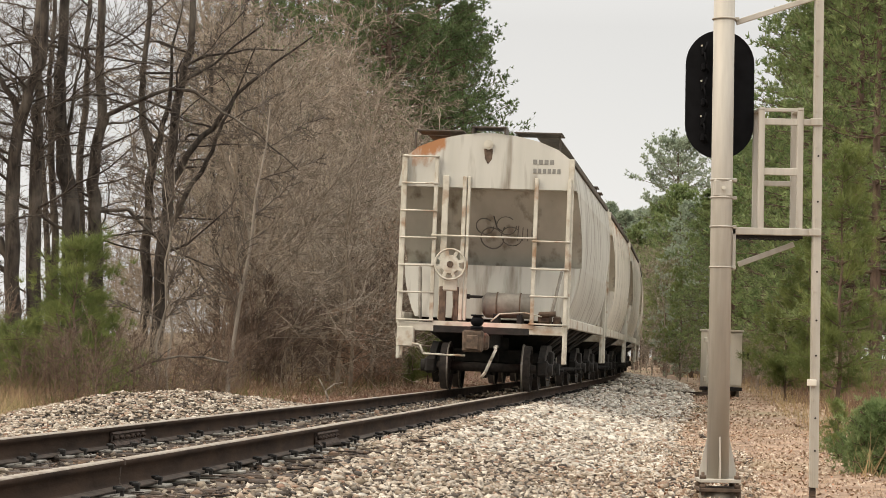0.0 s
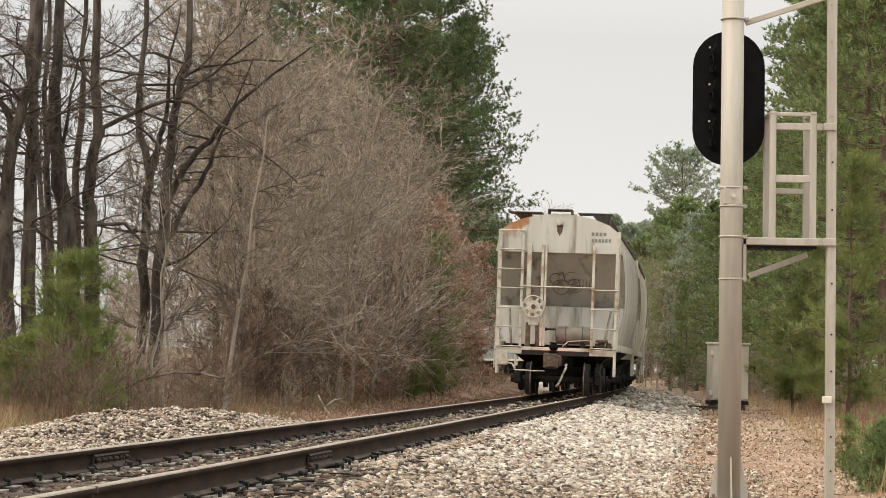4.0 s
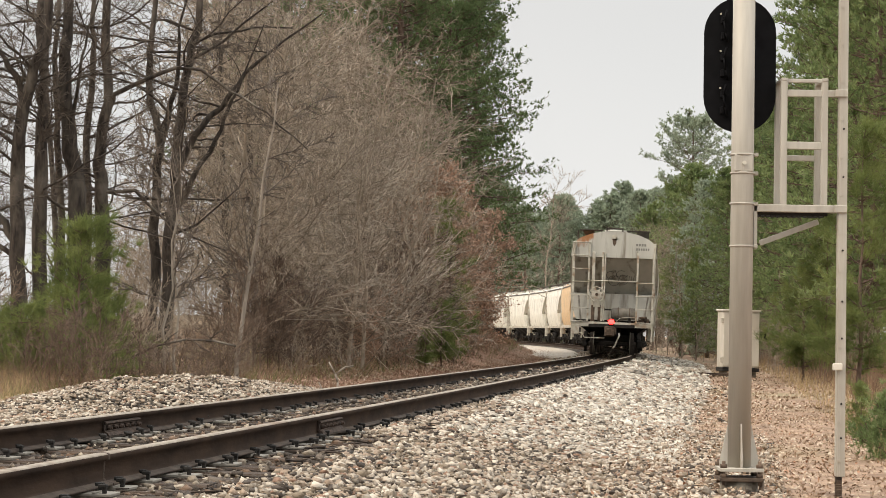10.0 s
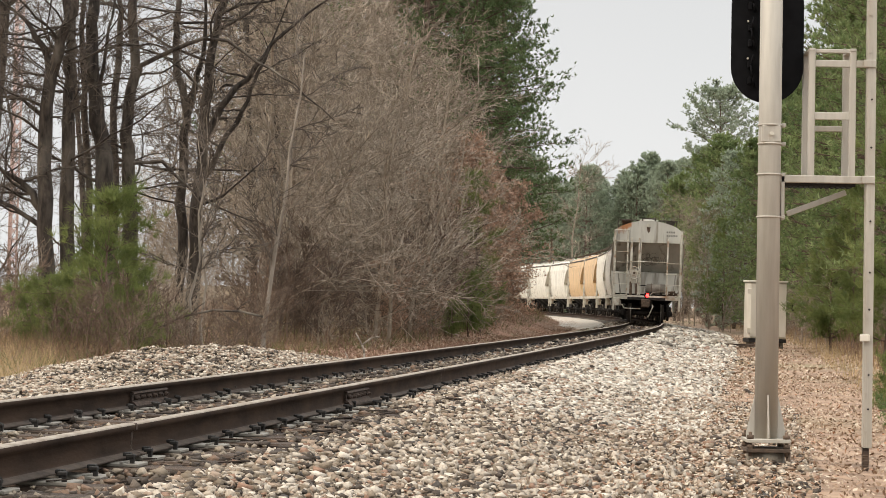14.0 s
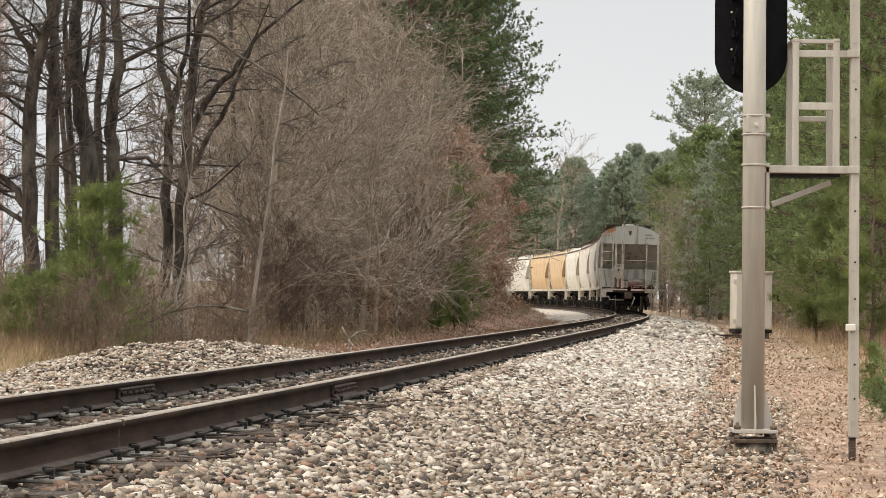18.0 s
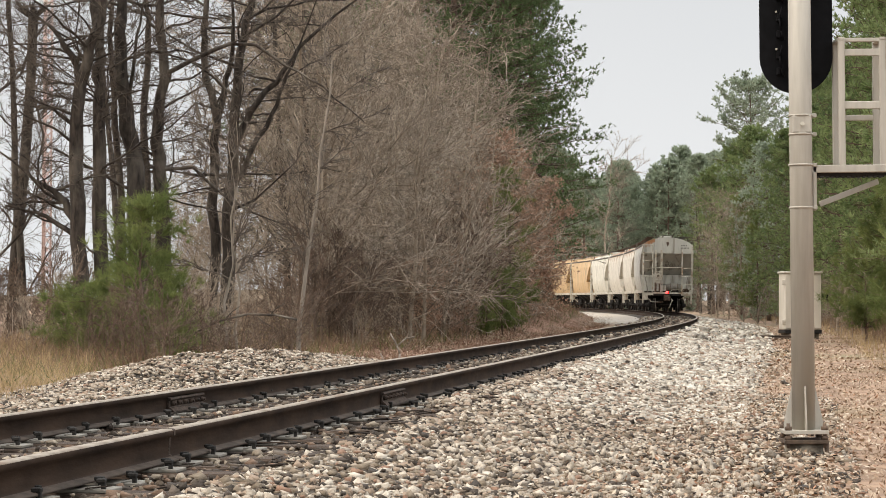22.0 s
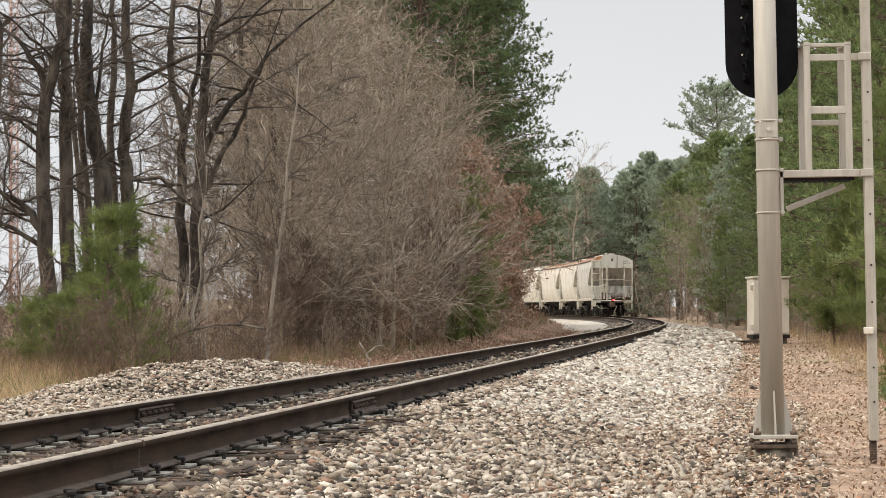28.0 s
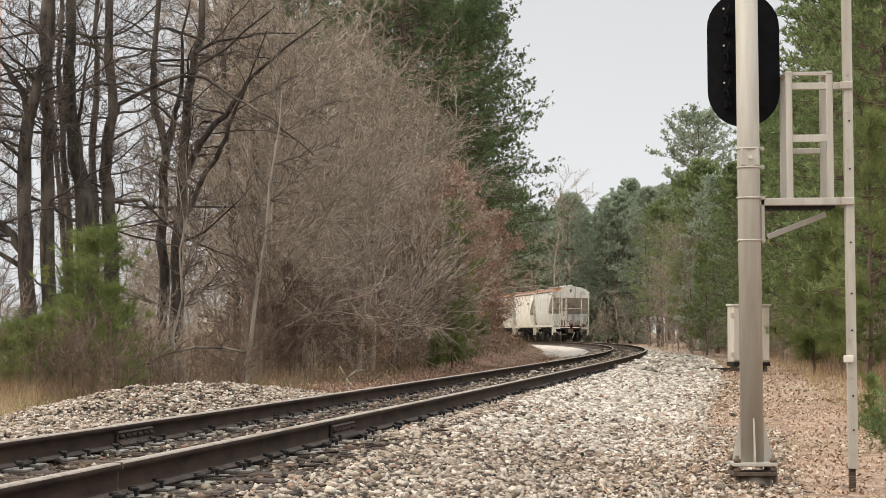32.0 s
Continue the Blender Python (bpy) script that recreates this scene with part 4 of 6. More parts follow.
# ---- signal, case ----
def signal_mast():
    s = thing("railway_signal", "grey galvanised signal mast with a black oval head, seen from behind", "railway signal", at=Matrix.Translation((2.445, 16.1, -0.3)) @ pose(0, 0, 0, 0, -0.55, 0))
    part("mast", Geo().rod((0, 0, 0), (0, 0, 5.1), 0.091, 0.087, n=32, caps=True), M_GALV, s)
    for k, z in enumerate((0.0, -0.075)):
        part("base_plate", Geo().box(0, 0, z, 0.34, 0.34, 0.03, c=0.004), M_GALV if k == 0 else M_RUSTY, s)
    for a in range(4):
        r = pose(0, 0, 0, 0, 0, 90 * a)
        g = Geo()
        g.add([r @ Vector(p) for p in ((0.08, -0.006, 0.015), (0.155, -0.006, 0.015), (0.155, -0.006, 0.06), (0.09, -0.006, 0.36), (0.08, -0.006, 0.38),
                                       (0.08, 0.006, 0.015), (0.155, 0.006, 0.015), (0.155, 0.006, 0.06), (0.09, 0.006, 0.36), (0.08, 0.006, 0.38))],
              [(0, 1, 2, 3, 4), (9, 8, 7, 6, 5), (0, 5, 6, 1), (1, 6, 7, 2), (2, 7, 8, 3), (3, 8, 9, 4)])
        part("gusset", g, M_GALV, s)
        c = pose(0, 0, 0, 0, 0, 45 + 90 * a) @ Vector((0.2, 0, 0))
        part("anchor_bolt", Geo().rod((c.x, c.y, -0.12), (c.x, c.y, 0.07), 0.014, n=8).rod((c.x, c.y, 0.015), (c.x, c.y, 0.045), 0.028, n=6).rod((c.x, c.y, -0.06), (c.x, c.y, -0.03), 0.028, n=6), M_RUSTY, s)
    part("foundation", Geo().rod((0, 0, -0.4), (0, 0, -0.09), 0.15, n=24), M_CONC, s, "stained round concrete foundation")
    part("conduit", Geo().rod((0.16, -0.12, -0.5), (0.16, -0.12, -0.08), 0.018, n=8), M_RUSTY, s)

    def zz(py):
        return 0.724 - (py - 589) / 223 + 0.3

    for py in (263, 296, 350, 425, -38):
        part("band_clamp", Geo().ring((0, 0, zz(py)), (0, 0, 1), 0.093, 0.008, 28), M_GALV, s)
        part("clamp_bolt", Geo().box(0.105, -0.01, zz(py), 0.035, 0.05, 0.03, c=0.004), M_GALV, s)
    part("round_boss", Geo().rod((0, -0.07, zz(279)), (0, -0.11, zz(279)), 0.016, n=12), M_OFFWHITE, s)
    part("clamp_plate", Geo().box(0, -0.062, zz(279), 0.15, 0.05, 0.14, c=0.01), M_GALV, s)
    # oval head behind the mast
    n, hw, hh = 16, 0.29, 0.256
    zc = zz(97)
    outline = [(hw * math.cos(a * math.pi / n), zc + hh + hw * math.sin(a * math.pi / n)) for a in range(n + 1)] + \
              [(hw * math.cos(math.pi + a * math.pi / n), zc - hh + hw * math.sin(math.pi + a * math.pi / n)) for a in range(n + 1)]
    head = part("signal_head", Geo().extrude([(x + 0.005, z) for x, z in outline], 0.22, 0.245), M_BLACK, s, "black oval signal backing plate")
    for k in range(3):
        z = zc + 0.3 - 0.3 * k
        part("lamp_unit", Geo().rod((0.03, 0.1, z), (0.03, 0.22, z), 0.06, 0.075, n=20).rod((-0.02, 0.245, z), (-0.02, 0.5, z), 0.13, 0.13, n=20), M_BLACK, head)
        for dz in (0.06, -0.07):
            part("hinge", Geo().box(-0.14, 0.2, z + dz, 0.03, 0.05, 0.06), M_BLACK, head)
        part("lead", Geo().tube([(-0.11, 0.19, z + 0.14), (-0.135, 0.17, z + 0.05), (-0.12, 0.17, z - 0.05), (-0.1, 0.19, z - 0.12)], 0.008, 5), M_BLACK, head)
        # small off-white dots stand in for glints along the black head
        part("painted_glint", Geo().rod((-0.155, 0.2, z + 0.11), (-0.155, 0.21, z + 0.11), 0.009, n=8), M_OFFWHITE, head)
    part("head_bracket", Geo().box(0, 0.15, zc, 0.08, 0.16, 0.1), M_BLACK, head)
    # side arm, ladder stile and cage
    xl, xa, xb = (1504 - 1330) / 223 - 0.005, (1397 - 1330) / 223 + 0.025, (1469 - 1330) / 223 + 0.025
    z_arm = zz(357)
    part("side_arm", Geo().box((0.09 + xl) / 2, 0.0, z_arm, xl - 0.06, 0.05, 0.06, c=0.005), M_GALV, s)
    part("step_frame", Geo().box((0.12 + xl - 0.1) / 2, 0.03, z_arm - 0.04, xl - 0.2, 0.012, 0.03, c=0.003).box((0.12 + xl - 0.1) / 2, 0.23, z_arm - 0.04, xl - 0.2, 0.012, 0.03, c=0.003), M_UNDER, s)
    for i in range(13):
        part("grating_bar", Geo().box(0.15 + i * (xl - 0.27) / 12, 0.13, z_arm - 0.045, 0.012, 0.19, 0.036, c=0.003), M_UNDER, s)
    part("arm_bracket", Geo().box(0.105, 0.0, zz(390), 0.03, 0.05, 0.36, c=0.004), M_GALV, s)
    part("arm_brace", Geo().box((0.2 + 0.62) / 2, 0.2, zz(397), 0.5, 0.03, 0.045, pose(0, 0, 0, 0, -21, 0), c=0.004), M_GALV, s)
    for x in (xa, xb):
        for y in (0.0, 0.28):
            part("cage_post", Geo().box(x, y, (zz(127) + z_arm) / 2, 0.052, 0.04, zz(127) - z_arm, c=0.005), M_GALV, s)
        part("cage_rail", Geo().box(x, 0.14, zz(128), 0.05, 0.33, 0.025, c=0.004), M_GALV, s)
    for py, x0, x1, w in ((130, xa, xb, 0.03), (152, xa, xl, 0.055), (245, xa, xb, 0.06), (262, xa, xb, 0.045)):
        part("cage_rail", Geo().box((x0 + x1) / 2, 0.0 if py != 262 else 0.28, zz(py), x1 - x0 + 0.05, 0.03, w, c=0.004), M_GALV, s)
    part("stile", Geo().box(xl, 0.0, (5.0 + zz(828)) / 2, 0.03, 0.075, 5.0 - zz(828), c=0.004).box(xl + 0.028, -0.03, (5.0 + zz(828)) / 2, 0.05, 0.012, 5.0 - zz(828), c=0.003), M_GALV, s, "ladder stile seen on edge")
    for i in range(17):
        z = zz(800) + i * 0.3
        part("rung_end", Geo().rod((xl, -0.045, z), (xl + 0.083, 0.36, z), 0.012, n=8), M_GALV, s)
    part("stile", Geo().box(xl + 0.075, 0.38, (5.0 + zz(828)) / 2, 0.04, 0.03, 5.0 - zz(828), c=0.004), M_GALV, s)
    for z in (zz(215), zz(300), zz(430), zz(520), zz(585), zz(700), zz(760)):
        part("stile_bolt", Geo().rod((xl + 0.02, -0.034, z), (xl + 0.02, -0.044, z), 0.008, n=8), M_UNDER, s)
    part("lock_box", Geo().box(xl - 0.015, -0.05, zz(635), 0.075, 0.04, 0.055, c=0.006), M_CASE, s)
    part("stile_clip", Geo().box(xl, -0.04, zz(357), 0.1, 0.03, 0.06, c=0.005), M_GALV, s)
    part("stile_clip", Geo().box(xl, -0.04, zz(152), 0.1, 0.03, 0.06, c=0.005), M_GALV, s)
    part("foot_stake", Geo().box(xl + 0.01, 0, zz(856), 0.05, 0.05, 0.28, c=0.006), M_TIE, s, "weathered wooden foot stake")
    part("top_arm", Geo().box((0.1 + xl) / 2, 0, (zz(-32) + zz(-84)) / 2, xl - 0.06, 0.03, 0.045, pose(0, 0, 0, 0, -math.degrees(math.atan2(52 / 223, xl - 0.1)), 0), c=0.004), M_GALV, s)
    return s


signal_mast()


def relay_case():
    d = 66.0
    s = 3600 / d
    x0, x1 = (1296 - 784) / s, (1362 - 784) / s
    xc, w, h = (x0 + x1) / 2, x1 - x0, 100 / s
    zb = 0.724 - (640 - 589) / s
    m = Matrix.Translation((xc, d, zb)) @ pose(0, 0, 0, 0, 0, 8)
    c = thing("relay_case", "pale aluminium trackside relay case with closed doors", "equipment case", at=m)
    part("case", Geo().box(0, 0.3, h / 2, w, 0.7, h - 0.02, c=0.02), M_CASE, c)
    part("roof", Geo().box(0, 0.3, h + 0.02, w + 0.08, 0.8, 0.07, c=0.02), M_CASE, c)
    for k in (-1, 1):
        part("door", Geo().box(k * w / 4, -0.065, h / 2, w / 2 - 0.03, 0.03, h - 0.12, c=0.01), M_CASE, c)
    for z in (0.25, h - 0.3):
        part("hinge", Geo().box(-w / 2 - 0.04, -0.02, z, 0.1, 0.08, 0.16, c=0.01), M_CASE, c)
    part("handle", Geo().box(w / 2 + 0.1, -0.12, h * 0.6, 0.2, 0.1, 0.14, c=0.02).box(w / 2 + 0.2, -0.12, h * 0.52, 0.18, 0.05, 0.06, pose(0, 0, 0, 0, 40, 0), c=0.01), M_BLACK, c)
    # near-black block added for the shadow in the gap below the case
    part("shadow_block", Geo().box(0, 0.3, -0.06, w + 0.02, 0.75, 0.12, c=0.01), M_UNDER, c, "dark block drawn for the shadow under the case")
    for k in (-1, 1):
        part("leg", Geo().box(k * w * 0.4, 0.3, -0.3, 0.12, 0.6, 0.4, c=0.01), M_CONC, c)
    t = thing("old_timber", "dark broken timber lying on the ballast", "timber", at=Matrix.Translation((xc - 0.85, d - 0.6, ground_at(xc - 0.85, d - 0.6))) @ pose(0, 0, 0, 0, 0, 6))
    part("baulk", Geo().box(0, 0, 0.06, 1.3, 0.2, 0.12, c=0.02).box(0.1, -0.5, 0.03, 0.9, 0.12, 0.07, pose(0, 0, 0, 0, 0, 12), c=0.01), M_TIE, t)


relay_case()


# ---- plants ----
def prisms(segs, sides):
    """Tapered sticks as one array mesh; segs is a list of (p0, p1, r0, r1)."""
    s = np.array([(*a, *b, r, q) for a, b, r, q in segs], np.float32)
    p0, p1, r0, r1 = s[:, :3], s[:, 3:6], s[:, 6:7], s[:, 7:8]
    d = p1 - p0
    d /= np.linalg.norm(d, axis=1, keepdims=True) + 1e-9
    ref = np.where(np.abs(d[:, 2:3]) > 0.9, [[1, 0, 0]], [[0, 0, 1]])
    u = np.cross(d, ref)
    u /= np.linalg.norm(u, axis=1, keepdims=True)
    w = np.cross(d, u)
    ang = np.arange(sides) * math.tau / sides
    ring = u[:, None] * np.cos(ang)[None, :, None] + w[:, None] * np.sin(ang)[None, :, None]
    lo, hi = p0[:, None] + ring * r0[:, None], p1[:, None] + ring * r1[:, None]
    v = np.concatenate([lo, hi], 1).reshape(-1, 3)
    base = np.arange(len(s))[:, None] * 2 * sides
    i, j = np.arange(sides)[None], (np.arange(sides)[None] + 1) % sides
    t = np.concatenate([np.stack([base + i, base + j, base + sides + j], 2), np.stack([base + i, base + sides + j, base + sides + i], 2)], 1)
    return v, t.reshape(-1, 3)


def cones(segs):
    """Twigs: slim three-sided points."""
    s = np.array([(*a, *b, r) for a, b, r, _ in segs], np.float32)
    v, _ = prisms([(q[:3], q[3:6], q[6], 0.001) for q in s], 3)
    v = v.reshape(-1, 6, 3)[:, [0, 1, 2, 3]]
    b = np.arange(len(v))[:, None] * 4
    return v.reshape(-1, 3), np.concatenate([b + [0, 1, 3], b + [1, 2, 3], b + [2, 0, 3]])


def branch(rng, out, p, d, length, r, level, plan, least=0.006):
    """Grows one stem and, from it, the next order of stems."""
    steps, kids, spread, bend, rise, ratio, start = plan[level]
    step = length / steps
    p, d = np.array(p, float), np.array(d, float)
    for i in range(steps):
        f = (i + 1) / steps
        q = p + d * step
        r1 = max(r * (1 - 0.82 / steps), least)
        out[level].append((tuple(p), tuple(q), r, r1))
        if level + 1 < len(plan) and f > start:
            for _ in range(kids if f < 1 else kids + 1):
                side = rng.normal(size=3)
                side -= side @ d * d
                side /= np.linalg.norm(side) + 1e-9
                a = spread * rng.uniform(0.7, 1.3)
                nd = d * math.cos(a) + side * math.sin(a)
                at = p + (q - p) * rng.uniform(0.1, 1)
                branch(rng, out, at, nd / np.linalg.norm(nd), length * ratio * rng.uniform(0.6, 1.25) * (1.2 - 0.6 * f), max(r1 * (0.36 if level == 0 else 0.5) * rng.uniform(0.6, 1.2), least), level + 1, plan, least)
        d = d + rng.normal(size=3) * bend + np.array([0, 0, rise])
        d /= np.linalg.norm(d)
        p, r = q, r1


def two_tone(name, parts_):
    """Joins arrays of triangles, each with its material."""
    vs, ts, k = [], [], 0
    for v, t, _ in parts_:
        vs.append(v), ts.append(np.asarray(t) + k)
        k += len(v)
    me = fast_mesh(name, np.concatenate(vs), np.concatenate(ts), parts_[0][2])
    for _, _, m in parts_[1:]:
        me.materials.append(m)
    me.polygons.foreach_set("material_index", np.concatenate([np.full(len(t), i, np.int32) for i, (_, t, _) in enumerate(parts_)]))
    return me


def bare_tree_meshes(seed, height, radius, plan, stem_mat, twig_mat, least=0.006, lean=0.0):
    rng = np.random.default_rng(seed)
    out = [[] for _ in plan]
    branch(rng, out, (0, 0, -0.2), (lean, 0, 1), height, radius, 0, plan, least)
    stem = smooth(fast_mesh("trunk", *chain(out[0], 10), stem_mat))
    mid = [s for o in out[2:-1] for s in o]
    crown = two_tone("crown", [(*prisms(out[1], 4), stem_mat), (*prisms(mid, 3), twig_mat), (*cones(out[-1]), twig_mat)])
    return stem, crown


def tree(name, label, category, group, meshes, m):
    t = thing(name, label, category, group, at=m)
    for n, me in zip(("trunk", "crown"), meshes):
        part(n, me, None, t)
    return t


def quads_to_mesh(name, centres, us, vs, mat):
    """Thin leaf-like diamonds from arrays of centres and half-axes."""
    c, u, w = (np.asarray(a, np.float32) for a in (centres, us, vs))
    v = np.stack([c - u, c + w, c + u, c - w], 1).reshape(-1, 3)
    b = np.arange(len(c))[:, None] * 4
    return fast_mesh(name, v, np.concatenate([b + [0, 1, 2], b + [0, 2, 3]]), mat)


def tufts(rng, centres, dirs, size, blades, width=0.035, spread=0.8):
    """Bundles of needles at the ends of twigs."""
    c = np.repeat(np.asarray(centres, float), blades, 0)
    d = np.repeat(np.asarray(dirs, float), blades, 0)
    n = len(c)
    k = d + rng.normal(size=(n, 3)) * spread
    k /= np.linalg.norm(k, axis=1, keepdims=True)
    ln = size * rng.uniform(0.6, 1.25, (n, 1))
    side = np.cross(k, rng.normal(size=(n, 3)))
    side /= np.linalg.norm(side, axis=1, keepdims=True) + 1e-9
    base, tip = c + k * ln * 0.1, c + k * ln
    v = np.stack([base + side * ln * width, base - side * ln * width, tip], 1).reshape(-1, 3)
    return v, np.arange(3 * n).reshape(-1, 3)


def pine_meshes(seed, height, radius, first, crown_r, needle_mat, tuft=0.21, blades=8, width=0.085, peak=1.3, droop=0.15, whorl=0.8, along=3, full=0.25):
    """A pine: straight trunk, whorls of limbs with side twigs, and needle tufts that sit along the twigs."""
    rng = np.random.default_rng(seed)
    stem, limbs, ends, dirs = [], [], [], []
    n = 14
    lean = rng.normal(size=2) * 0.012
    pts = np.array([(lean[0] * height * i / n + 0.05 * math.sin(5 * i / n + seed), lean[1] * height * i / n + 0.05 * math.cos(4 * i / n + seed), height * i / n - 0.2 * (1 - i / n)) for i in range(n + 1)])
    for i in range(n):
        stem.append((tuple(pts[i]), tuple(pts[i + 1]), radius * (1 - 0.9 * i / n), radius * (1 - 0.9 * (i + 1) / n)))
    z, a0 = first, rng.uniform(0, math.tau)
    while z < height * 0.985:
        f = (z - first) / (height - first)
        shape = (1 - f ** peak) ** 0.8 * min(1, (f + full) / 0.4)
        count = rng.integers(5, 8)
        a0 += 0.7
        for k in range(count):
            a = a0 + (k + rng.uniform(-0.3, 0.3)) * math.tau / count
            ln = crown_r * (shape + 0.07) * rng.uniform(0.65, 1.1)
            q = np.array([np.interp(z, pts[:, 2], pts[:, 0]), np.interp(z, pts[:, 2], pts[:, 1]), z + rng.uniform(-0.15, 0.15)])
            d = np.array([math.cos(a), math.sin(a), -droop * (1 - f) + 0.7 * f * f + rng.normal() * 0.08])
            d /= np.linalg.norm(d)
            r0 = 0.3 * radius * (1.1 - f)
            for j in range(5):
                e = q + d * ln / 5
                limbs.append((tuple(q), tuple(e), max(r0 * (1 - j / 5), 0.012), max(r0 * (0.8 - j / 5), 0.009)))
                side = np.cross(d, [0, 0, 1.0])
                if j or ln < 1.6:
                    for sgn in (-1, 0, 1):
                        if rng.random() < 0.15:
                            continue
                        b = d * rng.uniform(0.35, 0.9) + side * (sgn or rng.uniform(-0.4, 0.4)) * rng.uniform(0.5, 1.0) + np.array([0, 0, rng.uniform(-0.1, 0.35) if sgn else rng.uniform(0.3, 0.8)])
                        b /= np.linalg.norm(b)
                        bl = min(ln * rng.uniform(0.18, 0.38) * (1.15 - 0.13 * j), 1.3) + 0.1
                        at = q + (e - q) * rng.random()
                        limbs.append((tuple(at), tuple(at + b * bl), 0.011, 0.006))
                        for g in range(along):
                            ends.append(at + b * bl * (0.25 + 0.8 * g / max(1, along - 1)) + rng.normal(size=3) * 0.09)
                            dirs.append(b * 0.8 + np.array([0, 0, 0.55]))
                q = e
                d = d + rng.normal(size=3) * 0.09 + np.array([0, 0, 0.06])
                d /= np.linalg.norm(d)
            for g in range(5):
                ends.append(q + rng.normal(size=3) * [0.17, 0.17, 0.1] * (g > 0))
                dirs.append(d + np.array([0, 0, 0.4]))
        z += whorl * (1.15 - 0.55 * f) * rng.uniform(0.75, 1.25)
    for g in range(4):
        ends.append(pts[-1] + np.array([0, 0, -0.12 * g]))
        dirs.append(np.array([0, 0, 1.0]))
    crown = two_tone("crown", [(*prisms(limbs, 3), M_PINEBARK), (*tufts(rng, np.array(ends), np.array(dirs), tuft, blades, width, 0.75), needle_mat)])
    return smooth(fast_mesh("trunk", *chain(stem, 9), M_PINEBARK)), crown


def young_pine_meshes(seed, height, reach, mat, arm):
    """A young pine: uneven whorls of soft needle clusters with gaps, and one long low limb."""
    rng = np.random.default_rng(seed)
    stem = [((0.03 * math.sin(2.1 * i), 0, height * i / 8 - 0.1), (0.03 * math.sin(2.1 * (i + 1)), 0, height * (i + 1) / 8 - 0.1), 0.05 * (1 - 0.11 * i), 0.05 * (1 - 0.11 * (i + 1))) for i in range(8)]
    limbs, ends, dirs = [], [], []
    rows = [(z, a, None) for z in np.arange(0.16, 1.0, 0.075) for a in rng.uniform(0, math.tau, rng.integers(3, 6))]
    if arm:
        rows += [(0.36, math.pi, arm), (0.33, math.pi + 0.25, arm * 0.8), (0.2, 0.3, 0.9)]
    for f, a, ln in rows:
        ln = ln or reach * (1.05 - 0.8 * f) * rng.uniform(0.35, 1.2)
        q = np.array([0, 0, f * height])
        d = np.array([math.cos(a), math.sin(a), 0.15 + 0.5 * f])
        for j in range(4):
            e = q + d / np.linalg.norm(d) * ln / 4
            limbs.append((tuple(q), tuple(e), 0.014 * (1 - j / 5), 0.014 * (0.8 - j / 5)))
            q = e
            d = d + rng.normal(size=3) * 0.18 + np.array([0, 0, 0.06])
            if j or f < 0.4:
                for _ in range(4 if f < 0.4 else 3):
                    ends.append(q + rng.normal(size=3) * 0.1)
                    dirs.append(d / np.linalg.norm(d) + np.array([0, 0, 0.5]) + rng.normal(size=3) * 0.3)
    for _ in range(8):
        ends.append(np.array([0, 0, height * rng.uniform(0.9, 1.0)]))
        dirs.append(np.array([0, 0, 1.0]) + rng.normal(size=3) * 0.5)
    crown = two_tone("crown", [(*prisms(limbs, 3), M_PINEBARK), (*tufts(rng, np.array(ends), np.array(dirs), 0.24, 34, 0.017, 0.75), mat)])
    return smooth(fast_mesh("trunk", *chain(stem, 7), M_PINEBARK)), crown


def leafy_meshes(seed, height, radius, plan, mat, leaf, per):
    """A small tree that keeps its dead leaves."""
    rng = np.random.default_rng(seed)
    out = [[] for _ in plan]
    branch(rng, out, (0, 0, -0.2), (0, 0, 1), height, radius, 0, plan)
    tips = np.array([s[1] for s in out[-1]])
    c = np.repeat(tips, per, 0) + rng.normal(size=(len(tips) * per, 3)) * 0.1
    u = rng.normal(size=c.shape)
    u /= np.linalg.norm(u, axis=1, keepdims=True)
    w = np.cross(u, rng.normal(size=c.shape))
    w /= np.linalg.norm(w, axis=1, keepdims=True)
    s = leaf * rng.uniform(0.6, 1.2, (len(c), 1))
    v = np.stack([c - u * s, c + w * s * 0.55, c + u * s, c - w * s * 0.55], 1).reshape(-1, 3)
    b = np.arange(len(c))[:, None] * 4
    t = np.concatenate([b + [0, 1, 2], b + [0, 2, 3]])
    return smooth(fast_mesh("trunk", *chain(out[0], 7), M_TWIG)), two_tone("crown", [(*prisms([q for o in out[1:] for q in o], 3), M_TWIG), (v, t, mat)])


def stand(x, y, turn=0.0, size=1.0, lean=0.0, sink=0.05):
    return Matrix.Translation((x, y, ground_at(x, y) - sink)) @ pose(0, 0, 0, lean, 0, turn) @ Matrix.Diagonal((size, size, size, 1))


def at_track(l, o):
    p = on_track(l, o)
    return p.x, p.y


def from_view(px, d):
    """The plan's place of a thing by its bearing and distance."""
    return (px - 784) / 3600 * d, d


PLAN_BIG = [(16, 1, 0.9, 0.03, 0.025, 0.35, 0.12), (11, 2, 0.75, 0.2, 0.035, 0.36, 0.1), (5, 2, 0.75, 0.24, -0.01, 0.42, 0.1), (1, 0, 0, 0.2, 0.0, 0, 0)]
PLAN_SLIM = [(11, 3, 1.05, 0.08, 0.02, 0.36, 0.05), (6, 2, 0.75, 0.22, 0.005, 0.42, 0.1), (3, 2, 0.75, 0.28, -0.02, 0.5, 0.2), (1, 0, 0, 0.2, 0.02, 0, 0)]
PLAN_BUSH = [(5, 3, 0.7, 0.12, 0.02, 0.55, 0.0), (4, 2, 0.6, 0.17, 0.04, 0.5, 0.1), (2, 2, 0.65, 0.2, 0.03, 0.5, 0.1), (1, 0, 0, 0.2, 0.02, 0, 0)]
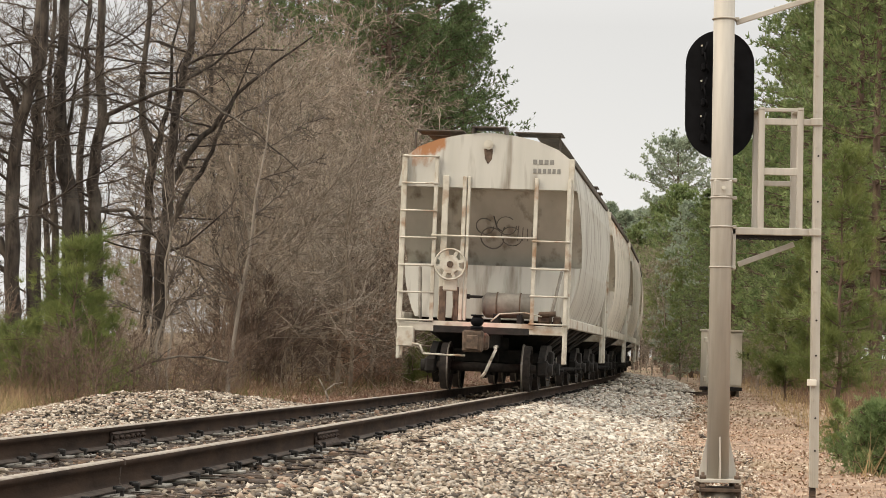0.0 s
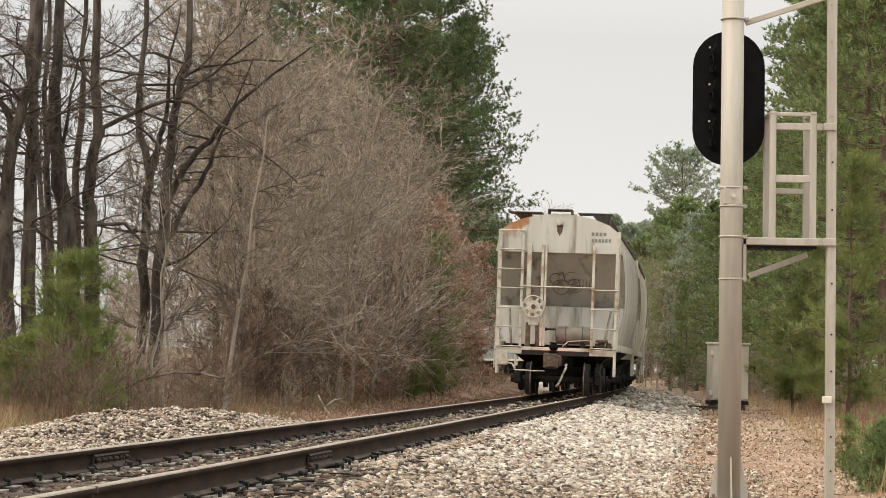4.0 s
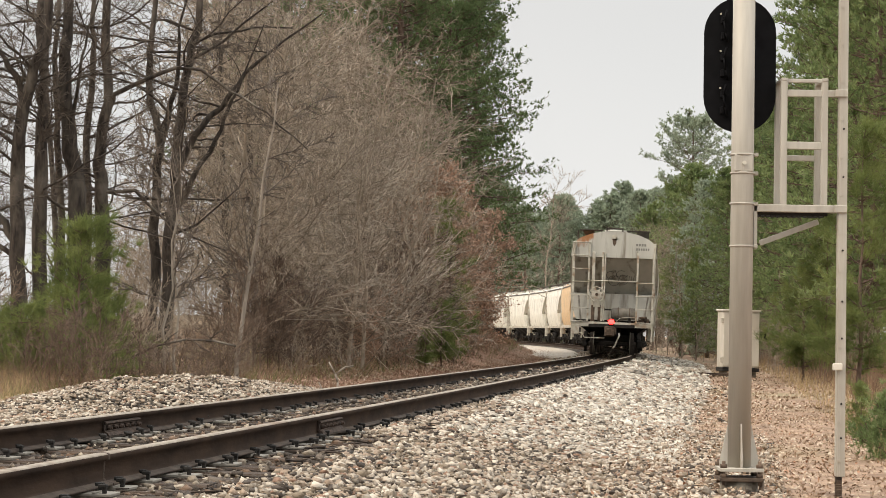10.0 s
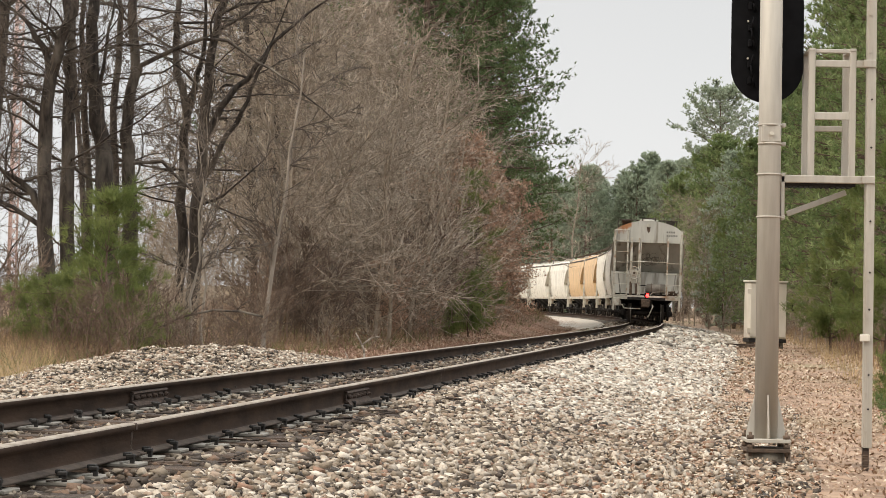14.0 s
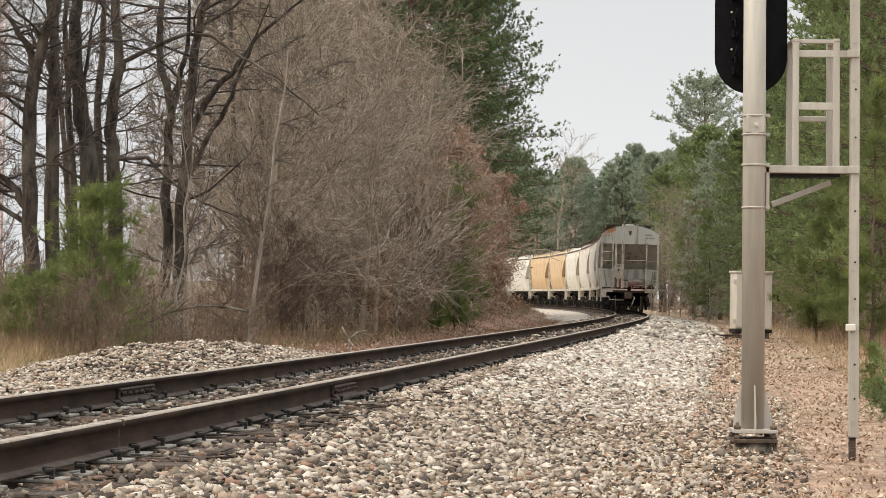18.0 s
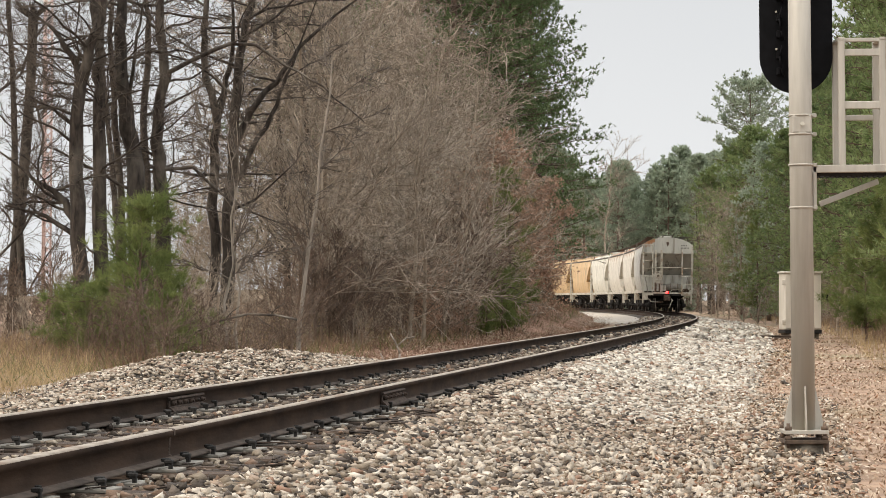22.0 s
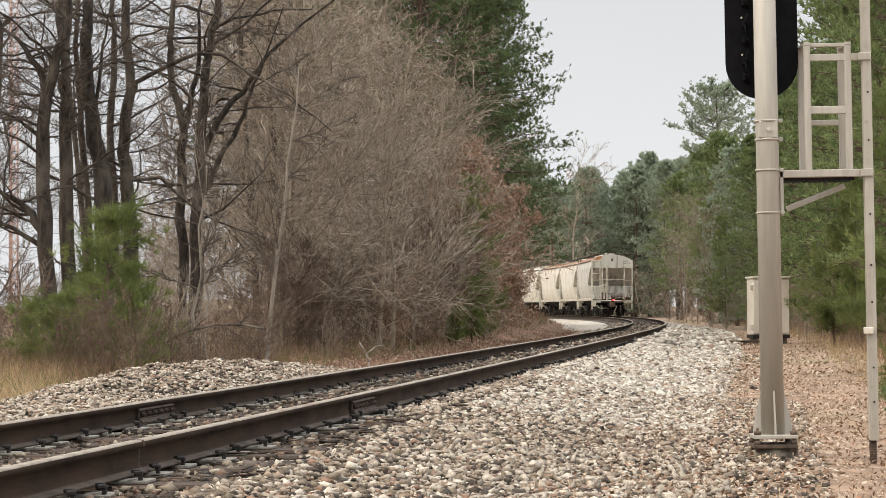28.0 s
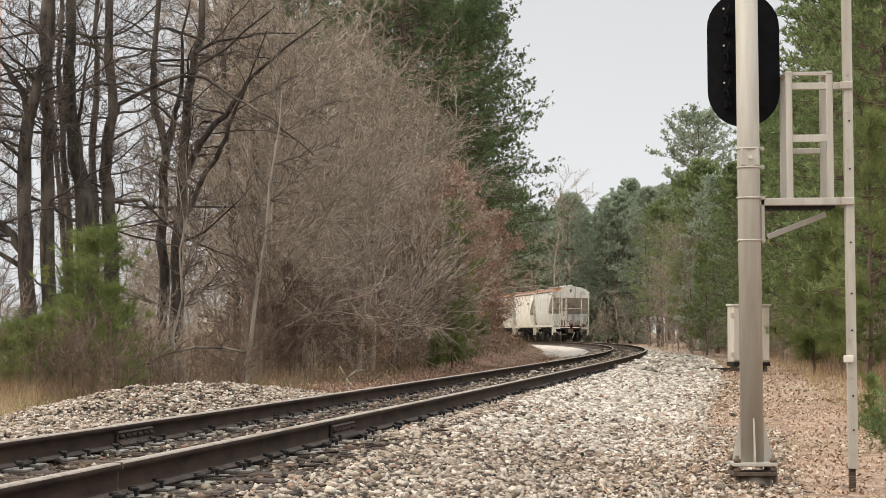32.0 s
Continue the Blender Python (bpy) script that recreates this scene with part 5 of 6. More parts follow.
BIG = [bare_tree_meshes(s, 17, 0.2, PLAN_BIG, M_BARK, M_TWIG_DARK, 0.0075) for s in (3, 4, 8)]
SLIM = [bare_tree_meshes(s, 11, 0.07, PLAN_SLIM, M_TWIG, M_TWIG, 0.009) for s in (11, 12, 15, 17)]
PLAN_FORK = [(7, 2, 0.9, 0.12, 0.02, 0.6, 0.12), (8, 1, 0.6, 0.12, 0.015, 0.4, 0.15), (4, 1, 0.6, 0.2, 0.02, 0.5, 0.1), (1, 0, 0, 0.2, 0.02, 0, 0)]
SLIM += [bare_tree_meshes(s, 8.0, 0.085, PLAN_FORK, M_TWIG, M_TWIG_PALE, 0.01) for s in (61, 62)]
PLAN_THIN = [(10, 3, 0.95, 0.07, 0.02, 0.35, 0.1), (5, 2, 0.7, 0.2, 0.02, 0.42, 0.1), (2, 3, 0.75, 0.22, 0.03, 0.5, 0.0), (1, 0, 0, 0.2, 0.02, 0, 0)]
BACK = [bare_tree_meshes(s, 11, 0.07, PLAN_THIN, M_TWIG, M_TWIG, 0.01) for s in (81, 82)]
BUSH = [bare_tree_meshes(s, 3.0, 0.03, PLAN_BUSH, M_TWIG, M_TWIG, 0.005) for s in (21, 22, 23)]
DARK_BUSH = [bare_tree_meshes(s, 3.0, 0.035, PLAN_BUSH, M_STEM, M_STEM, 0.008) for s in (24, 25)]
PINES = [pine_meshes(31, 21, 0.28, 3.0, 4.8, M_PINE, 0.21, 10, 0.125, 1.8), pine_meshes(32, 18, 0.24, 2.4, 4.4, M_PINE, 0.21, 10, 0.125, 1.8), pine_meshes(33, 15, 0.2, 1.2, 3.6, M_PINE_SUN, 0.21, 11, 0.12, 2.0),
         pine_meshes(34, 17, 0.22, 2.0, 4.0, M_PINE_SUN, 0.21, 11, 0.12, 2.0), pine_meshes(35, 22, 0.3, 2.6, 4.7, M_PINE, 0.17, 15, 0.125, 1.5, 0.2, 0.7, 5, 0.4)]
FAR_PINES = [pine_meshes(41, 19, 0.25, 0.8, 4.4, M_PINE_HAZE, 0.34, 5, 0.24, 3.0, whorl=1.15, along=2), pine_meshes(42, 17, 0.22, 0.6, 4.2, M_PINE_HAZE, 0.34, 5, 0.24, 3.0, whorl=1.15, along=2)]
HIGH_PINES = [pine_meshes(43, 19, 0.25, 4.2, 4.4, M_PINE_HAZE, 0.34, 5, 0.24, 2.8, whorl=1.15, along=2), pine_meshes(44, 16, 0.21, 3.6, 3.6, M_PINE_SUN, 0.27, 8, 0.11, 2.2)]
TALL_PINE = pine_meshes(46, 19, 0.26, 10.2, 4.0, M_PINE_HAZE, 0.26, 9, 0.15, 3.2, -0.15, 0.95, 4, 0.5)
YOUNG = [young_pine_meshes(51, 2.9, 1.65, M_PINE_LIGHT, 1.7), young_pine_meshes(52, 5.0, 1.3, M_PINE_LIGHT, 0)]
OAK = leafy_meshes(71, 6.0, 0.05, [(8, 3, 0.8, 0.07, 0.02, 0.36, 0.1), (5, 3, 0.7, 0.17, 0.04, 0.45, 0.1), (2, 0, 0, 0.2, 0.02, 0, 0)], M_OAKLEAF, 0.085, 6)

rng_p = random.Random(77)
DARK_TREE = "tall bare hardwood with furrowed dark bark"
HAZE_TREE = "slender bare tree with a dense haze of brown twigs"
for px, d, k, size, turn, lean in ((-52, 52, 2, 0.6, 50, 0), (-190, 46, 0, 0.9, 120, 0), (120, 60, 1, 0.6, 10, 0)):
    x, y = from_view(px, d)
    tree("bare_tree", DARK_TREE, "tree", "bare hardwoods", BIG[k], stand(x, y, turn, size, lean))


def polyline(line, r0, r1, rng):
    """Segments of a kinked, tapering stem through a few (x, z) bends."""
    pts, out = [], []
    for (xa, za), (xb, zb) in zip(line, line[1:]):
        for i in range(3):
            pts.append(np.array([xa + (xb - xa) * i / 3, 0, za + (zb - za) * i / 3]) + rng.normal(size=3) * [0.025, 0.06, 0.0])
    pts.append(np.array([line[-1][0], 0, line[-1][1]]))
    n = len(pts) - 1
    for i in range(n):
        out.append((tuple(pts[i]), tuple(pts[i + 1]), r0 + (r1 - r0) * i / n, r0 + (r1 - r0) * (i + 1) / n))
    return out


def hardwood(y, line, radius, limbs, seed, twigs=11, low=2.6):
    """A big bare hardwood: a bent trunk, its main limbs and arching twiggy branches; bends in metres from its foot."""
    rng = np.random.default_rng(seed)
    x = line[0][0]
    top = line[-1]
    lines = [([(px - x, pz) for px, pz in line] + [(top[0] - x + 0.3 * (top[0] - line[-2][0]), top[1] + 3.0), (top[0] - x + rng.uniform(-0.5, 0.5), top[1] + 6.5)], radius, radius * 0.3)]
    lines += [([(px - x, pz) for px, pz in l], r, 0.014) for r, l in limbs]
    stems = [polyline(*a, rng) for a in lines]
    out = [[], [], [], []]
    plan = [(8, 1, 0.7, 0.16, 0.015, 0.42, 0.15), (5, 1, 0.7, 0.2, -0.01, 0.55, 0.1), (2, 1, 0.65, 0.2, 0.0, 0.75, 0.3), (1, 0, 0, 0.2, 0, 0, 0)]
    for k, st in enumerate(stems):
        for _ in range(twigs if k == 0 else 7):
            p0, p1, r, _ = st[rng.integers(0 if k else len(st) // 5, len(st))]
            if p0[2] < low:
                continue
            a = rng.uniform(0, math.tau)
            d = np.array([math.cos(a), 0.7 * math.sin(a), rng.uniform(-0.1, 0.7)])
            branch(rng, out, p0, d / np.linalg.norm(d), rng.uniform(1.2, 3.4) * (1.0 if k == 0 else 0.55), min(r * 0.5, rng.uniform(0.02, 0.045)), 0, plan, 0.0055)
    bark = [(*prisms(out[0], 4), M_BARK), (*prisms(out[1] + out[2], 3), M_TWIG_DARK), (*cones(out[3]), M_TWIG_DARK)]
    bark += [(*chain(st, 8), M_BARK) for st in stems[1:]]
    me = two_tone("crown", bark)
    t = thing("bare_tree", DARK_TREE, "tree", "bare hardwoods", at=Matrix.Translation((x, y, -0.55)))
    part("trunk", smooth(fast_mesh("trunk", *chain(stems[0], 12), M_BARK)), None, t)
    part("crown", me, None, t)


hardwood(44, [(-8.95, -0.3), (-8.98, 1.8), (-9.09, 4.0), (-9.0, 5.9), (-8.82, 6.7), (-8.53, 7.6)], 0.19,
         [(0.1, [(-9.01, 5.95), (-9.21, 6.55), (-9.6, 7.15), (-10.1, 7.5)]), (0.1, [(-9.1, 3.0), (-9.47, 3.53), (-9.9, 3.8), (-10.8, 4.5)]), (0.07, [(-9.05, 2.6), (-9.7, 3.05), (-10.6, 3.3)]),
          (0.05, [(-9.05, 5.0), (-9.6, 5.4), (-10.4, 5.5)])], 201)
hardwood(44.7, [(-8.55, -0.3), (-8.62, 1.85), (-8.73, 4.0), (-8.74, 5.65), (-8.73, 6.6), (-8.81, 7.7)], 0.185, [(0.04, [(-8.74, 5.3), (-8.3, 5.75), (-7.7, 5.9)])], 202, 8)
hardwood(45.1, [(-7.85, -0.3), (-7.92, 3.2), (-8.05, 4.65), (-8.28, 5.9), (-8.37, 6.95), (-8.31, 7.8)], 0.225, [(0.05, [(-8.2, 5.6), (-8.0, 6.6), (-7.9, 7.4), (-7.6, 8.6)])], 203, 8)
hardwood(47, [(-8.5, -0.3), (-8.6, 2.9), (-8.8, 5.2), (-8.88, 6.3), (-8.9, 8.0)], 0.1, [], 204, 6)
hardwood(46, [(-7.5, -0.3), (-7.53, 2.6), (-7.54, 4.15), (-7.63, 5.15), (-7.52, 6.25), (-7.62, 7.95)], 0.19,
         [(0.065, [(-7.52, 6.1), (-7.32, 6.43), (-6.9, 6.7), (-6.0, 7.08), (-5.42, 7.05), (-4.73, 6.6), (-3.88, 6.1), (-2.94, 5.3)]), (0.045, [(-7.5, 4.2), (-6.83, 4.27), (-6.23, 3.7), (-5.63, 3.3), (-4.7, 2.95)])], 205)
hardwood(49, [(-8.3, -0.3), (-8.36, 3.4), (-8.49, 5.7), (-8.36, 7.5), (-8.38, 8.4)], 0.11, [], 206, 7)
hardwood(49.2, [(-6.5, -0.3), (-6.46, 2.35), (-6.37, 3.95), (-6.36, 4.95), (-6.26, 6.2), (-6.17, 7.3), (-5.93, 8.4)], 0.175,
         [(0.1, [(-6.33, 4.95), (-5.9, 5.83), (-5.3, 6.55), (-4.7, 7.4), (-3.83, 8.2), (-2.9, 8.9)]), (0.08, [(-6.33, 4.0), (-5.87, 4.85), (-5.36, 5.75), (-5.12, 6.5), (-4.78, 7.2), (-4.3, 8.6)])], 207, 14)
hardwood(50, [(-6.9, -0.3), (-6.9, 2.2), (-6.92, 4.2), (-6.83, 5.6), (-7.06, 6.7), (-7.17, 7.7), (-7.1, 8.5)], 0.14, [(0.09, [(-6.84, 5.5), (-6.59, 6.7), (-6.47, 7.45), (-6.46, 8.6), (-6.2, 10.0)])], 208, 10)


def bent_sapling(px, d, line, radius, seed, reach):
    """A pale sapling with a kinked stem; line gives sideways bends and heights in metres."""
    rng = np.random.default_rng(seed)
    pts = [np.array([x, 0.15 * math.sin(z), z]) for x, z in line]
    n = len(pts) - 1
    stem = [(tuple(pts[i]), tuple(pts[i + 1]), radius * (1 - 0.8 * i / n), radius * (1 - 0.8 * (i + 1) / n)) for i in range(n)]
    out = [[], [], []]
    for i in range(3, n + 1):
        for _ in range(1 + i % 2):
            a = rng.uniform(0, math.tau)
            dr = np.array([math.cos(a), 0.6 * math.sin(a), rng.uniform(0.4, 1.1)])
            branch(rng, out, pts[i] - (pts[i] - pts[i - 1]) * rng.random(), dr / np.linalg.norm(dr), reach * rng.uniform(0.5, 1.1), 0.013, 0, [(6, 2, 0.65, 0.14, 0.03, 0.42, 0.1), (3, 2, 0.6, 0.2, 0.03, 0.5, 0.1), (1, 0, 0, 0.2, 0, 0, 0)], 0.007)
    crown = two_tone("crown", [(*prisms(out[0] + out[1], 4), M_TWIG_DARK), (*cones(out[2]), M_TWIG_DARK)])
    x, y = from_view(px, d)
    tree("bare_sapling", "slim pale-barked bare sapling, slightly bent", "tree", "bare saplings", (smooth(fast_mesh("trunk", *chain(stem, 8), M_PALEBARK)), crown), stand(x, y))


bent_sapling(440, 39, [(0, -0.1), (-0.02, 0.6), (0.06, 1.4), (0.17, 2.3), (0.35, 3.3), (0.4, 4.1), (0.58, 5.2), (0.62, 6.0)], 0.05, 91, 1.7)
bent_sapling(300, 38, [(0, -0.1), (0.12, 0.5), (0.05, 1.2), (0.22, 1.9), (0.18, 2.8), (0.36, 3.6), (0.3, 4.6)], 0.036, 92, 1.5)
bent_sapling(335, 38.5, [(0, -0.1), (-0.1, 0.7), (-0.02, 1.5), (-0.15, 2.4), (-0.1, 3.4), (-0.25, 4.4)], 0.034, 93, 1.6)


def snag():
    """A broken-topped trunk standing clear of the thicket."""
    x, y = from_view(-48, 52)
    t = thing("snag", "slim broken-topped tree trunk with a ragged tuft", "tree", at=stand(x, y))
    stem = [((-0.35, 0, -0.2), (-0.25, 0, 2.0), 0.16, 0.15), ((-0.25, 0, 2.0), (-0.05, 0, 4.5), 0.15, 0.135), ((-0.05, 0, 4.5), (0.1, 0, 6.6), 0.135, 0.12), ((0.1, 0, 6.6), (0.15, 0, 8.2), 0.12, 0.13)]
    part("trunk", smooth(fast_mesh("trunk", *chain(stem, 9), M_BARK)), None, t)
    rng = np.random.default_rng(95)
    spikes = [((0.15, 0, 8.05), (0.15 + 0.45 * math.cos(a), 0.45 * math.sin(a), 8.3 + 0.25 * rng.random()), 0.05, 0.01) for a in rng.uniform(0, math.tau, 40)]
    part("crown", fast_mesh("crown", *prisms(spikes, 3), M_BARK), None, t)


snag()


def bearing(x, y):
    return 784 + x / y * 3600


# the brown thicket along the inner side
for row, (o, n) in enumerate(((-7.2, 12), (-9.6, 12), (-12.5, 13), (-17, 15), (-23, 13))):
    for i in range(n):
        l = 40 + (i + rng_p.random()) * (44, 46, 54, 66, 66)[row] / n
        x, y = at_track(l, o + rng_p.uniform(-1.2, 1.2))
        if bearing(x, y) < 395 or bearing(x, y) > 835:
            continue
        k = rng_p.choice((0, 1, 2, 3, 4, 5)) if row < 2 else rng_p.randrange(4)
        tree("bare_tree", HAZE_TREE, "tree", "thicket trees", SLIM[k] if row < 3 else BACK[k % 2],
             stand(x, y, rng_p.uniform(0, 360), rng_p.uniform(0.75, 1.0) * (0.85, 1.05, 1.3, 1.55, 1.75)[row], rng_p.uniform(-6, 6)))
for px, d, k, size in ((420, 60, 1, 0.6), (470, 66, 0, 0.7)):
    x, y = from_view(px, d)
    tree("bare_tree", DARK_TREE, "tree", "bare hardwoods", BIG[k], stand(x, y, rng_p.uniform(0, 360), size, rng_p.uniform(-2, 2)))
for i in range(1):
    x, y = from_view(260 + rng_p.uniform(-10, 10), rng_p.uniform(62, 85))
    tree("bare_tree", HAZE_TREE, "tree", "thicket trees", SLIM[rng_p.randrange(4)], stand(x, y, rng_p.uniform(0, 360), rng_p.uniform(0.45, 0.8)))
for i in range(40):
    l = 31 + i * 2.1 + rng_p.uniform(-1, 1)
    x, y = at_track(l, -rng_p.uniform(5.2, 8.0) - (0.8 if l > 80 else 0))
    tree("bare_shrub", "waist-high tangle of bare brown stems", "shrub", "trackside shrubs", BUSH[rng_p.randrange(3)], stand(x, y, rng_p.uniform(0, 360), rng_p.uniform(0.3, 0.7)))
for i in range(16):
    x, y = from_view(-60 + i * 27 + rng_p.uniform(-12, 12), rng_p.uniform(38, 52))
    tree("bare_shrub", "low tangle of bare brown stems", "shrub", "trackside shrubs", BUSH[rng_p.randrange(3)], stand(x, y, rng_p.uniform(0, 360), rng_p.uniform(0.35, 0.65)))
for i in range(18):
    x, y = from_view(70 + i * 21 + rng_p.uniform(-10, 10), rng_p.uniform(32, 37))
    tree("bare_shrub", "knee-high tangle of red-brown dead stems behind the stone heap", "shrub", "trackside shrubs", DARK_BUSH[i % 2], stand(x, y, rng_p.uniform(0, 360), rng_p.uniform(0.3, 0.5)))
for px, d, k, size, turn in ((548, 61, 4, 0.8, 220), (660, 55, 5, 0.7, 300), (700, 60, 4, 0.7, 100), (520, 54, 4, 0.9, 330), (640, 58, 5, 0.95, 190),
                             (590, 60, 5, 1.15, 260), (430, 50, 5, 0.7, 120), (490, 58, 4, 1.15, 15)):
    x, y = from_view(px, d)
    tree("bare_tree", "pale-twigged bare tree with spreading forked limbs", "tree", "pale thicket trees", SLIM[k], stand(x, y, turn, size, rng_p.uniform(-5, 5)))
for i in range(16):
    x, y = from_view(205 + i * 14 + rng_p.uniform(-8, 8), rng_p.uniform(58, 72))
    tree("bare_shrub", "tall tangle of bare brown stems behind the big trees", "shrub", "trackside shrubs", BUSH[i % 3], stand(x, y, rng_p.uniform(0, 360), rng_p.uniform(0.8, 1.05 + 0.02 * i)))
# dark-stemmed shrubs added to stand for the shaded gaps under the thicket
for i in range(26):
    x, y = from_view(430 + i * 13 + rng_p.uniform(-8, 8), 45 + i * 0.75 + rng_p.uniform(-2, 4))
    tree("bare_shrub", "dense dark tangle of bare stems added as shade under the thicket", "shrub", "trackside shrubs", DARK_BUSH[i % 2], stand(x, y, rng_p.uniform(0, 360), rng_p.uniform(0.5, 0.95)))
# taller dark shrubs added in place of a deep shadow in the thicket
for px, d, size in ((690, 61, 1.2), (715, 64, 1.35), (740, 66, 1.4), (765, 69, 1.3), (705, 60, 1.0), (650, 58, 1.0)):
    x, y = from_view(px, d)
    tree("bare_shrub", "dense dark tangle of bare stems added as shade under the thicket", "shrub", "trackside shrubs", DARK_BUSH[px % 2], stand(x, y, rng_p.uniform(0, 360), size))
for i in range(16):
    x, y = from_view(-215 + i * 18 + rng_p.uniform(-8, 8), rng_p.uniform(38, 58))
    tree("bare_shrub", "waist-high thicket of red-brown bare stems", "shrub", "trackside shrubs", DARK_BUSH[i % 2], stand(x, y, rng_p.uniform(0, 360), rng_p.uniform(0.45, 0.75)))
# pines on the inner side
for x, y, k, size in ((0.6, 98, 4, 0.98), (-1.6, 92, 4, 0.95), (2.1, 113, 0, 0.9), (-4.0, 96, 1, 1.1), (1.4, 124, 0, 0.9), (-2.5, 106, 0, 1.05), (-6.5, 100, 1, 1.15), (-0.5, 116, 1, 1.0), (-9, 104, 0, 1.05)):
    tree("pine_tree", "tall dark green pine with drooping lower limbs", "tree", "trackside pines", PINES[k], stand(x, y, rng_p.uniform(0, 360), size))
for px, d, k, size, turn in ((158, 37, 0, 1.0, 0), (228, 34.5, 0, 0.3, 90), (206, 38, 0, 0.7, 150), (120, 38.5, 0, 0.62, 15), (72, 37.5, 0, 0.5, 0), (20, 38.5, 0, 0.42, 10), (215, 36, 0, 0.45, 180), (800, 66, 0, 0.7, 40), (822, 70, 0, 0.5, 120), (772, 63, 0, 0.42, 10), (812, 71, 1, 1.1, 20), (1222, 128, 1, 1.5, 80), (1250, 112, 1, 1.2, 10), (1540, 36, 1, 1.0, 200), (1480, 58, 1, 1.0, 70), (1440, 60, 0, 1.1, 300)):
    x, y = from_view(px, d)
    tree("young_pine", "bright green young pine beside the woods", "tree", "young pines", YOUNG[k], stand(x, y, turn, size))
for px, d, size in ((825, 82, 1.15), (800, 78, 1.0), (848, 88, 1.0), (815, 74, 0.75), (770, 80, 1.1), (858, 92, 0.7), (700, 60, 0.4), (665, 57, 0.35), (730, 62, 0.35)):
    x, y = from_view(px, d)
    tree("oak_sapling", "young oak still holding red-brown dead leaves", "tree", "oak saplings", OAK, stand(x, y, rng_p.uniform(0, 360), size))
# the woods on the outer side
for px, d, k, size in ((1560, 62, 3, 1.0), (1500, 66, 2, 1.0), (1600, 58, 2, 1.0), (1545, 74, 3, 0.9), (1530, 80, 0, 1.0), (1412, 84, 3, 0.68), (1535, 92, 3, 1.0), (1400, 100, 2, 0.85), (1345, 96, 2, 0.72), (1360, 108, 3, 0.75),
                      (1300, 108, 2, 0.68), (1318, 122, 3, 0.72), (1270, 126, 2, 0.68), (1285, 140, 3, 0.75), (1430, 120, 3, 1.0), (1380, 130, 1, 0.9), (1340, 140, 3, 0.9), (1500, 110, 3, 1.1), 
                      (1560, 96, 0, 1.1), (1275, 165, 3, 0.8)):
    x, y = from_view(px, d)
    # trees past 118 m take the needle colour paled for haze
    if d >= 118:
        tree("pine_tree", "pine in the woods beside the line, coloured grey-green for haze", "tree", "trackside pines", FAR_PINES[k % 2], stand(x, y, rng_p.uniform(0, 360), size * 0.85))
    else:
        tree("pine_tree", "mid-green pine in the woods beside the line", "tree", "trackside pines", PINES[k], stand(x, y, rng_p.uniform(0, 360), size))
for px, d, k, size in ((1180, 150, 1, 0.85), (1200, 140, 2, 0.8), (1165, 175, 3, 0.9), (1225, 118, 0, 0.6), (1150, 185, 1, 0.8), (1190, 165, 4, 0.8), (1390, 78, 4, 0.6), (1500, 62, 5, 0.6), (1435, 66, 5, 0.5), (1250, 108, 5, 0.5)):
    x, y = from_view(px, d)
    tree("bare_tree", HAZE_TREE, "tree", "thicket trees", BIG[k % 3] if px < 1170 else SLIM[k], stand(x, y, rng_p.uniform(0, 360), size * (0.75 if px < 1170 else 1)))
for px, d, size in ((1240, 145, 0.85), (1218, 172, 0.9), (1172, 178, 0.8)):
    x, y = from_view(px, d)
    tree("pine_tree", "slim pine with a bare lower trunk", "tree", "trackside pines", HIGH_PINES[1], stand(x, y, rng_p.uniform(0, 360), size))
for i in range(22):
    px = 1150 + i * 19
    if 1178 < px < 1216:
        continue
    d = float(np.interp(px, [1150, 1250, 1400, 1568], [165, 108, 72, 52])) + rng_p.uniform(-3, 5)
    x, y = from_view(px, d)
    tree("bare_shrub", "low tangle of bare stems at the wood's foot", "shrub", "trackside shrubs", BUSH[i % 3], stand(x, y, rng_p.uniform(0, 360), rng_p.uniform(0.45, 0.8)))
x, y = from_view(1243, 172)
tree("tall_pine", "tall open-crowned pine standing above the woods", "tree", "", TALL_PINE, stand(x, y, 30, 1.04))
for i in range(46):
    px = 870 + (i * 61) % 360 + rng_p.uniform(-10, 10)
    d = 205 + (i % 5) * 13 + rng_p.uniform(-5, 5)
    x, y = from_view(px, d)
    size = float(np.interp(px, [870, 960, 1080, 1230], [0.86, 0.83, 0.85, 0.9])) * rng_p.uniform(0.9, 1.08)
    tree("far_pine", "pine in the distant woods, coloured grey-green for haze", "tree", "distant pines", (HIGH_PINES[0] if 1120 < px < 1275 else FAR_PINES[i % 2]), stand(x, y, rng_p.uniform(0, 360), size))
x, y = from_view(985, 188)
tree("bare_tree", "faint bare tree crown above the distant woods", "tree", "thicket trees", BACK[0], stand(x, y, 40, 1.35))
for i in range(10):
    x, y = from_view(930 + i * 24, rng_p.uniform(196, 203))
    tree("bare_shrub", "low tangle of bare stems at the wood's foot", "shrub", "trackside shrubs", BUSH[i % 3], stand(x, y, rng_p.uniform(0, 360), rng_p.uniform(1.0, 1.6)))
# evergreen shrub beside the signal
x, y = from_view(1628, 21.5)
tree("evergreen_shrub", "low dark green evergreen shrub", "shrub", "", pine_meshes(53, 0.95, 0.02, 0.05, 0.75, M_PINE_SUN, 0.1, 16, 0.06, 1.8, 0.0, 0.1, 4, 0.6), stand(x, y, 0, 0.66))
x, y = from_view(1545, 26)
tree("evergreen_shrub", "small bright green pine seedling", "shrub", "", YOUNG[0], stand(x, y, 70, 0.25))


